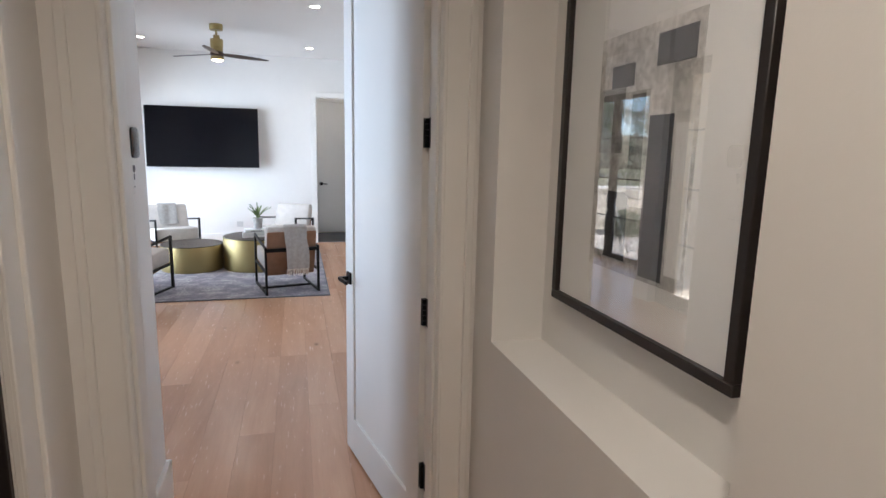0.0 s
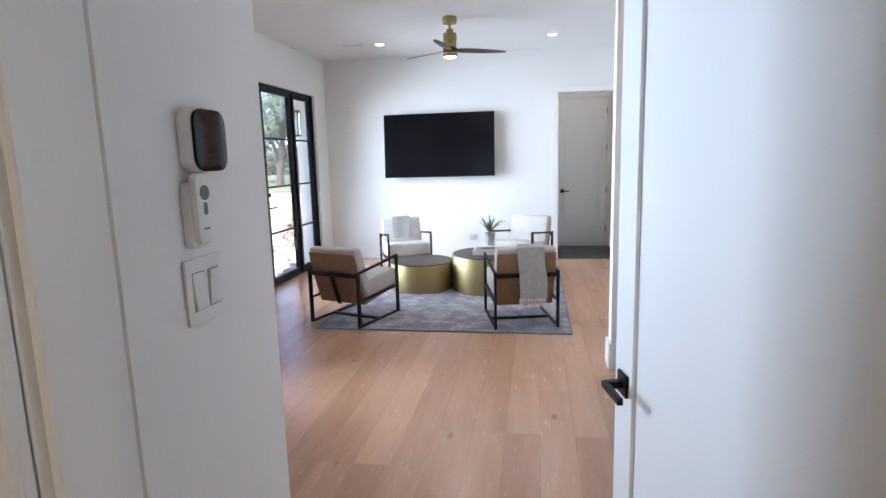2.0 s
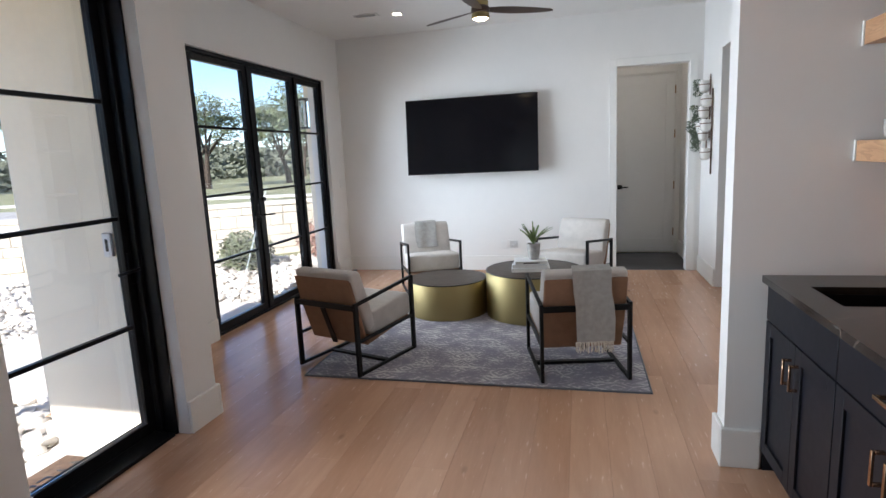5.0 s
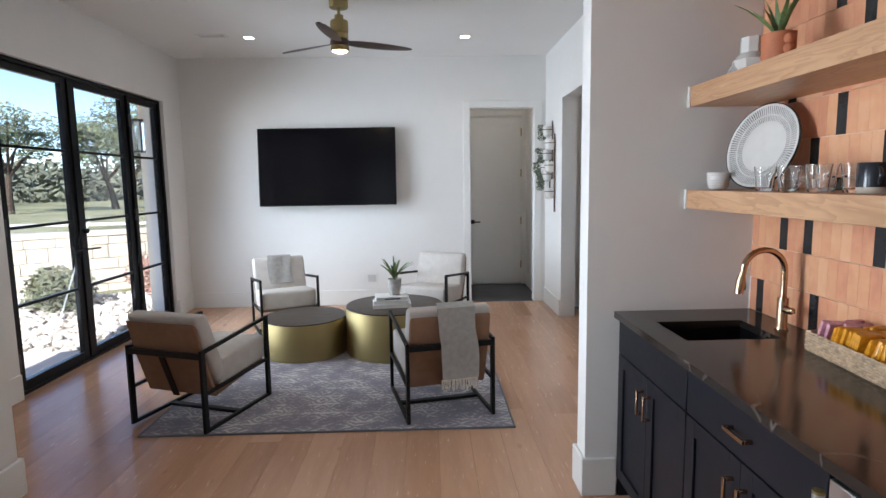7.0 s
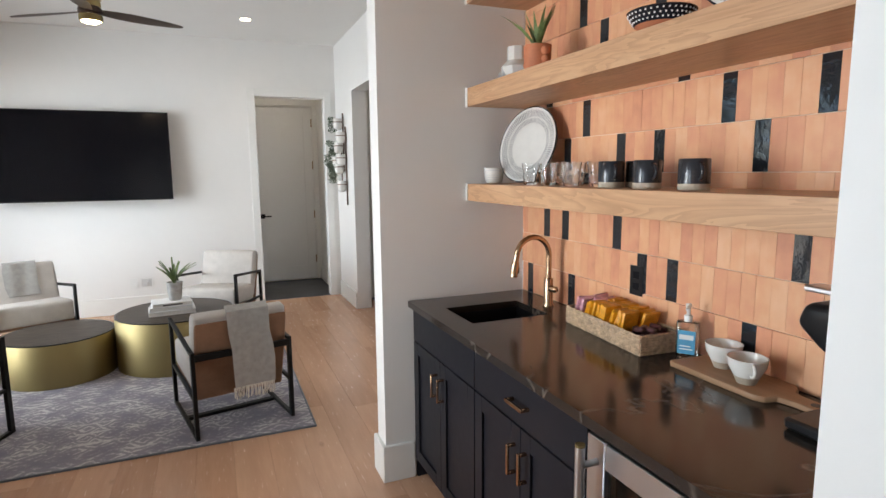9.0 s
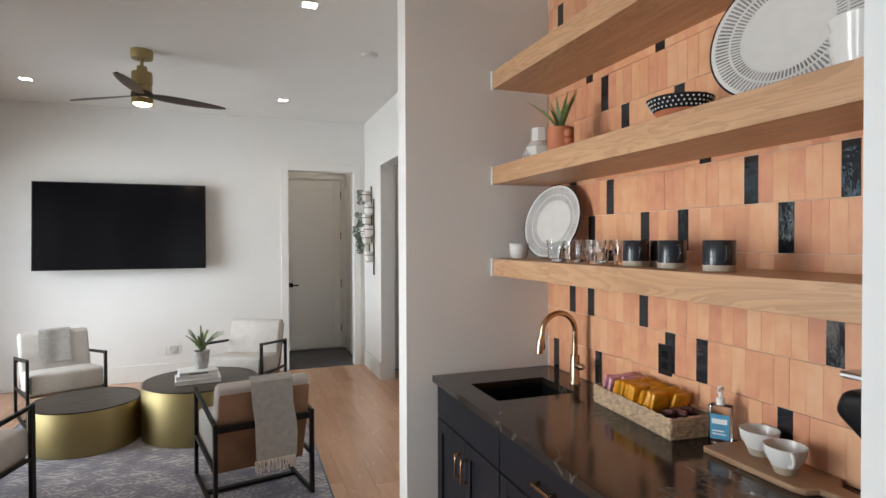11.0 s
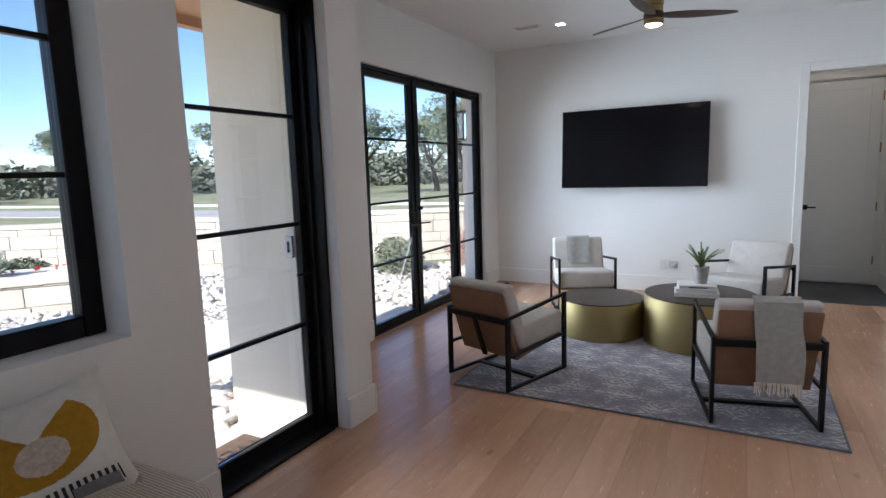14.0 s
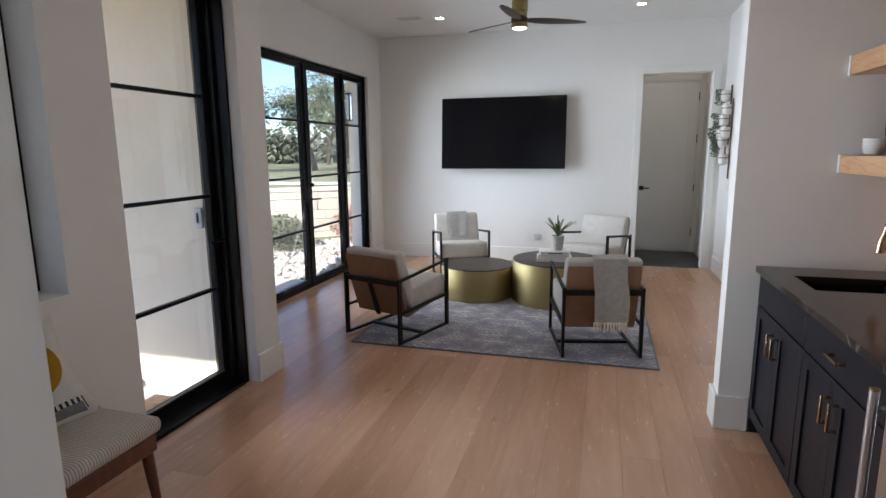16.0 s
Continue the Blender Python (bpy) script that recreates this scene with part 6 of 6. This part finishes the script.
for x, y, a in ((1.71, 5.37, -118), (1.80, 5.34, -95), (1.71, 5.20, -112), (1.71, 5.015, -120)):
    mug(x, y, a)

va = thing("vase", "white and grey faceted ceramic vase with painted arcs", "vase", pose(1.79, 6.16, 1.937))
part("body", lathe([(0, 0), (0.055, 0), (0.075, 0.075), (0.045, 0.105), (0.045, 0.165), (0.038, 0.165), (0.036, 0.11), (0, 0.1)], 8), PORCELAIN, va)
for q in (0.026, 0.036):
    part("arc", sweep([(-0.068, 0.02 + q * math.cos(radians(a)), 0.01 + q * 1.3 * math.sin(radians(a))) for a in range(0, 181, 20)], 0.003, 6), GREYC, va, "grey painted arc")
tp = thing("potted_succulent", "terracotta pot with bobbles and a green aloe", "plant", pose(1.74, 5.90, 1.937))
part("pot", lathe([(0, 0), (0.052, 0), (0.055, 0.004), (0.058, 0.115), (0.05, 0.115), (0.048, 0.095), (0, 0.095)], 28), CLAY, tp)
for sy in (-1, 1):
    for j, z in enumerate((0.05, 0.085)):
        bm = bmesh.new()
        bmesh.ops.create_uvsphere(bm, u_segments=14, v_segments=10, radius=0.019)
        part("bobble", bm, CLAY, tp, m=pose(-0.005, sy * 0.07, z))
part("soil", cyl(0, 0, 0.09, 0.098, 0.047), BARK, tp)
part("leaves", blades(bmesh.new(), 15, 0.17, 0.19, random.Random(9), lean=1.1, w=0.011, droop=0.3, base=(0, 0, 0.095)), LEAF, tp)
bw = thing("decorative_bowl", "terracotta bowl with a black and white dotted rim", "bowl", pose(1.74, 5.20, 1.937))
part("bowl", lathe([(0, 0), (0.045, 0), (0.075, 0.03), (0.1, 0.07), (0.095, 0.07), (0.07, 0.03), (0, 0.014)], 36), CLAY, bw)
part("glaze", lathe([(0.0775, 0.032), (0.1015, 0.07), (0.098, 0.072), (0.095, 0.0705)], 36), MUGM, bw, "black glazed band")
bm = bmesh.new()
for j in range(3):
    z = 0.040 + 0.011 * j
    r = 0.078 + (z - 0.032) / 0.038 * 0.024
    for k in range(36):
        a = 2 * math.pi * (k + 0.5 * (j % 2)) / 36
        bmesh.ops.create_uvsphere(bm, u_segments=6, v_segments=4, radius=0.0032, matrix=pose(r * math.cos(a), r * math.sin(a), z))
part("dots", bm, WHITEP, bw, "white painted dots")
for j in range(3):
    cup(pose(1.72, 4.63, 1.937 + 0.03 * j), "white ribbed bowl in a stack on the shelf", r=0.07, h=0.052, dots=False)

# things on the worktop
WT = 0.9145
bs = thing("snack_basket", "woven seagrass basket tray", "basket", pose(1.845, 5.462, WT, 0, 0, -4))
WICKER = mat("seagrass", (0.56, 0.40, 0.26), 0.8, vary=0.3, scale=60, bump=0.6, bump_scale=200)
bx, by, bh = 0.088, 0.232, 0.07
part("bottom", B(-bx, bx, -by, by, 0, 0.006), WICKER, bs)
rng = random.Random(12)
bm = bmesh.new()
NR = 7
for row in range(NR):
    z = 0.008 + row * (bh - 0.012) / (NR - 1)
    for (ax_, ay_), (bx_, by_) in (((-bx, -by), (-bx, by)), ((bx, -by), (bx, by)), ((-bx, -by), (bx, -by)), ((-bx, by), (bx, by))):
        L = math.hypot(bx_ - ax_, by_ - ay_)
        n = max(8, int(L / 0.011))
        pts = []
        for k in range(n + 1):
            t = k / n
            nx, ny = (by_ - ay_) / L, -(bx_ - ax_) / L
            off = 0.0035 * math.sin(k * math.pi / 2 + row * math.pi)
            pts.append((ax_ + (bx_ - ax_) * t + nx * off, ay_ + (by_ - ay_) * t + ny * off, z))
        sweep(pts, 0.0058, 5, bm)
part("weave", bm, WICKER, bs, "woven seagrass sides")
SNACK = [mat("snack_orange", (0.70, 0.30, 0.015), 0.3, vary=0.3, scale=30), mat("snack_pink", (0.62, 0.30, 0.36), 0.3, vary=0.4, scale=30), mat("snack_plum", (0.16, 0.07, 0.075), 0.3, vary=0.4, scale=40)]
for k in range(16):
    mi = 1 if k < 4 else 0
    y = 0.205 - 0.0195 * k
    for xx in ((-0.04, 0.04) if k % 2 == 0 or mi == 0 else (0.0,)):
        sb_ = thing("snack_packet", "bright foil snack packet standing in the basket", "snack", bs.matrix_basis @ pose(xx + rng.uniform(-.006, .006), y, 0.012, rng.uniform(12, 24), rng.uniform(-5, 5), rng.uniform(-8, 8)), "snack packets in the basket")
        bm = bmesh.new()
        box(bm, -0.036, 0.036, -0.008, 0.008, 0, 0.115, bev=0.006, seg=2)
        part("wrapper", bm, SNACK[mi], sb_)
for k in range(24):
    sb_ = thing("candy", "small dark wrapped candy in the basket", "snack", bs.matrix_basis @ pose(rng.uniform(-0.06, 0.06), rng.uniform(-0.205, -0.12), 0.012 + 0.013 * (k % 5), rng.uniform(-20, 20), rng.uniform(-20, 20), rng.uniform(0, 180)), "candies in the basket")
    part("wrapper", B(-0.02, 0.02, -0.011, 0.011, 0, 0.016, bev=0.004), SNACK[2], sb_)

hs = thing("hand_sanitizer", "clear pump bottle with a blue label", "bottle", pose(1.875, 5.165, WT, 0, 0, -55))
part("bottle", prism(rounded(0.034, 0.022, 0.012), 2, 0, 0.125, bev=0.004), clear("gel_plastic", (0.90, 0.96, 0.98), 0.05, 1.35), hs, "clear plastic bottle")
part("label", B(-0.027, 0.027, -0.0232, -0.0224, 0.02, 0.098), mat("label_blue", (0.08, 0.32, 0.50), 0.4, vary=0.15, scale=20), hs, "blue printed label")
part("label_band", boxes((-0.022, 0.022, -0.0238, -0.0233, 0.068, 0.084), (-0.02, 0.02, -0.0238, -0.0233, 0.034, 0.038), (-0.02, 0.014, -0.0238, -0.0233, 0.044, 0.048)), WHITEP, hs, "white label bars")
part("pump", lathe([(0, 0.125), (0.013, 0.125), (0.013, 0.145), (0.006, 0.148), (0.006, 0.172), (0.009, 0.174), (0.009, 0.184), (0, 0.184)], 16), WHITEP, hs, "white pump head")
part("spout", sweep([(0, 0, 0.178), (0, -0.03, 0.178), (0, -0.038, 0.172)], 0.0045, 8), WHITEP, hs)

cbd = thing("cutting_board", "wooden paddle board on the worktop", "cutting board", pose(1.85, 4.96, WT, 0, 0, 0))
ol = [(-0.085, 0.165), (-0.075, 0.175), (0.085, 0.165), (0.09, 0.15), (0.085, -0.13), (0.07, -0.15), (0.035, -0.165), (0.028, -0.20), (0.028, -0.27), (-0.028, -0.27), (-0.028, -0.20), (-0.035, -0.165), (-0.07, -0.155), (-0.085, -0.13)]
part("board", prism(ol, 2, 0, 0.017, bev=0.003, seg=1), BOARD, cbd)
# Black disc on the board's face paints the dark of a hole.
part("hole_disc", cyl(0, -0.245, 0.0165, 0.0178, 0.013), PLASTIC, cbd, "black disc standing for the shaded hanging hole")
for x, y, a in ((1.872, 5.02, 60), (1.825, 4.90, -125)):
    cu = thing("teacup", "cream stoneware cup with a raw clay foot", "cup", pose(x, y, WT + 0.0175, 0, 0, a), "cups on the board")
    part("foot", lathe([(0, 0), (0.026, 0), (0.036, 0.022), (0.0, 0.022)], 28), STONEW, cu, "raw clay foot")
    part("body", lathe([(0, 0.02), (0.0355, 0.022), (0.05, 0.05), (0.054, 0.075), (0.0505, 0.075), (0.046, 0.05), (0.03, 0.026), (0, 0.024)], 32), PORCELAIN, cu)
    loop = [(0.044 + 0.006 * math.cos(math.pi * k / 12) + 0.026 * math.sin(math.pi * k / 12), 0, 0.049 + 0.018 * math.cos(math.pi * k / 12)) for k in range(13)]
    part("handle", sweep(loop, 0.005, 8), PORCELAIN, cu)
cm = thing("coffee_maker", "black capsule coffee maker", "coffee maker", pose(1.80, 4.53, WT, 0, 0, 0))
part("body", boxes((-0.13, 0.13, -0.19, -0.02, 0.0, 0.30), bev=0.02), PLASTIC, cm)
part("base", B(-0.11, 0.11, -0.02, 0.16, 0.0, 0.03, bev=0.008), PLASTIC, cm)
part("brew_head", prism([(-0.02, 0.18), (0.10, 0.20), (0.17, 0.255), (0.15, 0.31), (-0.02, 0.32)], 0, -0.085, 0.085, bev=0.02, seg=3), PLASTIC, cm)
part("lever", B(-0.03, 0.03, 0.08, 0.19, 0.325, 0.34, bev=0.004), STEEL, cm)

wo_ = thing("tile_outlet", "black outlet on the tiled wall", "outlet", pose(NX - 0.0035, 5.487, 1.113))
part("plate", B(-0.006, 0, -0.036, 0.036, -0.058, 0.058, bev=0.002), PLASTIC, wo_)
for k in (-1, 1):
    part("socket", B(-0.0075, -0.006, -0.016, 0.016, k * 0.022 - 0.014, k * 0.022 + 0.014, bev=0.0006), BLACK, wo_)

# ---- pieces: wall tiles and floor planks ----


def tile_glaze(name, tones, rough):
    """Hand-glazed clay: a tone of its own for each tile, with soft streaks and clouds in it."""
    m = bpy.data.materials.new(name)
    m.use_nodes = True
    n, l = m.node_tree.nodes, m.node_tree.links
    b = n["Principled BSDF"]
    info, geo, tc = n.new("ShaderNodeObjectInfo"), n.new("ShaderNodeNewGeometry"), n.new("ShaderNodeTexCoord")

    def math_node(op, *src):
        nd = n.new("ShaderNodeMath")
        nd.operation = op
        for k, v in enumerate(src):
            if isinstance(v, (int, float)):
                nd.inputs[k].default_value = v
            else:
                l.new(v, nd.inputs[k])
        return nd.outputs[0]
    pick = math_node("FRACT", math_node("ADD", info.outputs["Random"], geo.outputs["Random Per Island"]))
    shift = n.new("ShaderNodeVectorMath")
    shift.operation = "MULTIPLY_ADD"
    shift.inputs[1].default_value = (31.0, 47.0, 19.0)
    l.new(pick, shift.inputs[0])
    l.new(tc.outputs["Object"], shift.inputs[2])
    mp = n.new("ShaderNodeMapping")
    mp.inputs["Scale"].default_value = (1.0, 1.0, 0.3)
    l.new(shift.outputs[0], mp.inputs[0])
    streak, cloud, dimple = n.new("ShaderNodeTexNoise"), n.new("ShaderNodeTexNoise"), n.new("ShaderNodeTexNoise")
    for nd, sc, src in ((streak, 42.0, mp.outputs[0]), (cloud, 15.0, shift.outputs[0]), (dimple, 30.0, shift.outputs[0])):
        nd.inputs["Scale"].default_value, nd.inputs["Detail"].default_value = sc, 4
        l.new(src, nd.inputs["Vector"])
    v = math_node("MULTIPLY_ADD", streak.outputs[0], 0.35, math_node("MULTIPLY_ADD", cloud.outputs[0], 0.75, math_node("MULTIPLY_ADD", pick, 0.55, -0.28)))
    ramp = n.new("ShaderNodeValToRGB")
    for k, c in enumerate(tones):
        e = ramp.color_ramp.elements[k] if k < 2 else ramp.color_ramp.elements.new(0.5)
        e.color = (*c, 1)
    for k in range(len(tones)):
        ramp.color_ramp.elements[k].position = 0.02 + 0.9 * k / (len(tones) - 1)
    for k, c in enumerate(tones):
        ramp.color_ramp.elements[k].color = (*c, 1)
    l.new(v, ramp.inputs[0])
    l.new(ramp.outputs[0], b.inputs["Base Color"])
    b.inputs["Roughness"].default_value = rough
    bn = n.new("ShaderNodeBump")
    bn.inputs["Strength"].default_value, bn.inputs["Distance"].default_value = 0.25, 0.003
    l.new(dimple.outputs[0], bn.inputs["Height"])
    l.new(bn.outputs[0], b.inputs["Normal"])
    return m


TILEO = tile_glaze("tile_terracotta", [(0.50, 0.205, 0.12), (0.62, 0.275, 0.155), (0.68, 0.345, 0.185), (0.72, 0.41, 0.24)], 0.34)
TILEB = mat("tile_black", (0.018, 0.02, 0.024), 0.06, vary=0.3, scale=20, bump=0.9, bump_scale=13, spec=0.8)
GROUT = mat("grout", (0.76, 0.60, 0.44), 0.9, vary=0.1, scale=30)
bsplash = structure("backsplash", B(NX, NX + 0.0125, YA, YB + 0.003, 0.914, H), GROUT, "terracotta tiled bar backsplash", "tiled wall")
tagged(solid("tile_edge", boxes((NX - 0.006, NX - 0.0002, YB - 0.004, YB + 0.002, 0.915, H)), TRIM), "white tile edge strip in the corner", "trim")
TW, TH = 0.0508, 0.1525
BLACKS = {0: (6.265, 5.915, 5.005), 1: (5.44, 5.29), 2: (6.105, 5.95, 5.63, 4.855), 3: (5.83, 6.2), 4: (5.97, 5.62, 5.41, 5.005), 5: (5.825, 5.135, 4.82), 6: (6.1, 5.3), 7: (5.72, 5.41, 4.95, 6.22), 8: (5.09, 5.86), 9: (6.0, 5.5), 10: (5.7, 5.2), 11: (6.2, 4.9), 12: (5.9,), 13: (5.5,)}
tile_bm = B(-0.006, 0.0, -TW / 2 + 0.0002, TW / 2 - 0.0002, 0, TH - 0.0024, bev=0.0005)
tile_me = bpy.data.meshes.new("tile")
tile_bm.to_mesh(tile_me)
tile_bm.free()
tile_me.materials.append(TILEO)
tile_mb = tile_me.copy()
tile_mb.materials[0] = TILEB
rng = random.Random(31)
rest_v, rest_f, count = [], [], 0
for row in range(14):
    z = 0.9165 + row * TH
    off = (row % 2) * 0.5 * TW + rng.choice((0, 0.25)) * TW
    y = YB - 0.004 - TW / 2 + off * 0.5
    cols = []
    while y > YA + TW / 2:
        cols.append(y)
        y -= TW
    black = {min(range(len(cols)), key=lambda i: abs(cols[i] - b)) for b in BLACKS[row]}
    for i, yy in enumerate(cols):
        if z + TH > H:
            continue
        if row < 7 or i in black:
            t = new("tile", tile_mb if i in black else tile_me)
            t.parent = bsplash
            t.matrix_basis = pose(NX - 0.0004 * rng.random(), yy, z, 0, rng.uniform(-0.25, 0.25), rng.uniform(-0.35, 0.35))
            count += 1
        else:
            n0 = len(rest_v)
            rest_v += [(NX + dx, yy + dy, z + dz) for dx in (-0.006, 0.0) for dy in (-TW / 2 + 0.0005, TW / 2 - 0.0005) for dz in (0.001, TH - 0.0015)]
            rest_f += [[n0 + q for q in f] for f in ((0, 1, 3, 2), (4, 6, 7, 5), (0, 4, 5, 1), (2, 3, 7, 6), (1, 5, 7, 3), (0, 2, 6, 4))]
rest = bpy.data.meshes.new("upper_tiles")
rest.from_pydata(rest_v, [], rest_f)
rest.materials.append(TILEO)
ro = tagged(new("upper_tiles", rest), "terracotta tiles high on the wall", kind="stuff")
ro.parent = bsplash

floor = structure("floor", boxes((-1.945, 2.09, 3.1, 6.495, -0.0118, -0.0085), (-2.78, 2.09, 6.495, FAR - 0.001, -0.0118, -0.0085)), mat("floor_gap", (0.32, 0.19, 0.11), 0.9), "wide oak plank floor", "floor")
PWD = 0.19
rng = random.Random(77)
plank_meshes = {}


def plank(x, y0, y1, w):
    L = round(y1 - y0, 2)
    key = (L, round(w, 3))
    if key not in plank_meshes:
        bm = B(-w / 2 + 0.0003, w / 2 - 0.0003, -L / 2 + 0.0004, L / 2 - 0.0004, -0.0085, 0.0, bev=0.0004)
        me = bpy.data.meshes.new("plank")
        bm.to_mesh(me)
        bm.free()
        me.materials.append(OAKF)
        plank_meshes[key] = me
    p = new("plank", plank_meshes[key])
    p.parent = floor
    p.matrix_basis = pose(x, y0 + L / 2, 0)


x = -2.76
while x < 2.0:
    lo = -0.7 if -0.05 < x < 1.15 else 3.1
    if x < -2.0:
        lo = 6.3
    hi = FAR
    y = lo
    ln = rng.choice((0.6, 0.9, 1.2, 1.5, 1.8))
    while y < hi - 0.01:
        e = min(hi, y + ln)
        if hi - e < 0.25:
            e = hi
        plank(x + PWD / 2, y, e, PWD)
        y = e
        ln = rng.choice((1.2, 1.5, 1.8, 2.1, 2.1))
    x += PWD
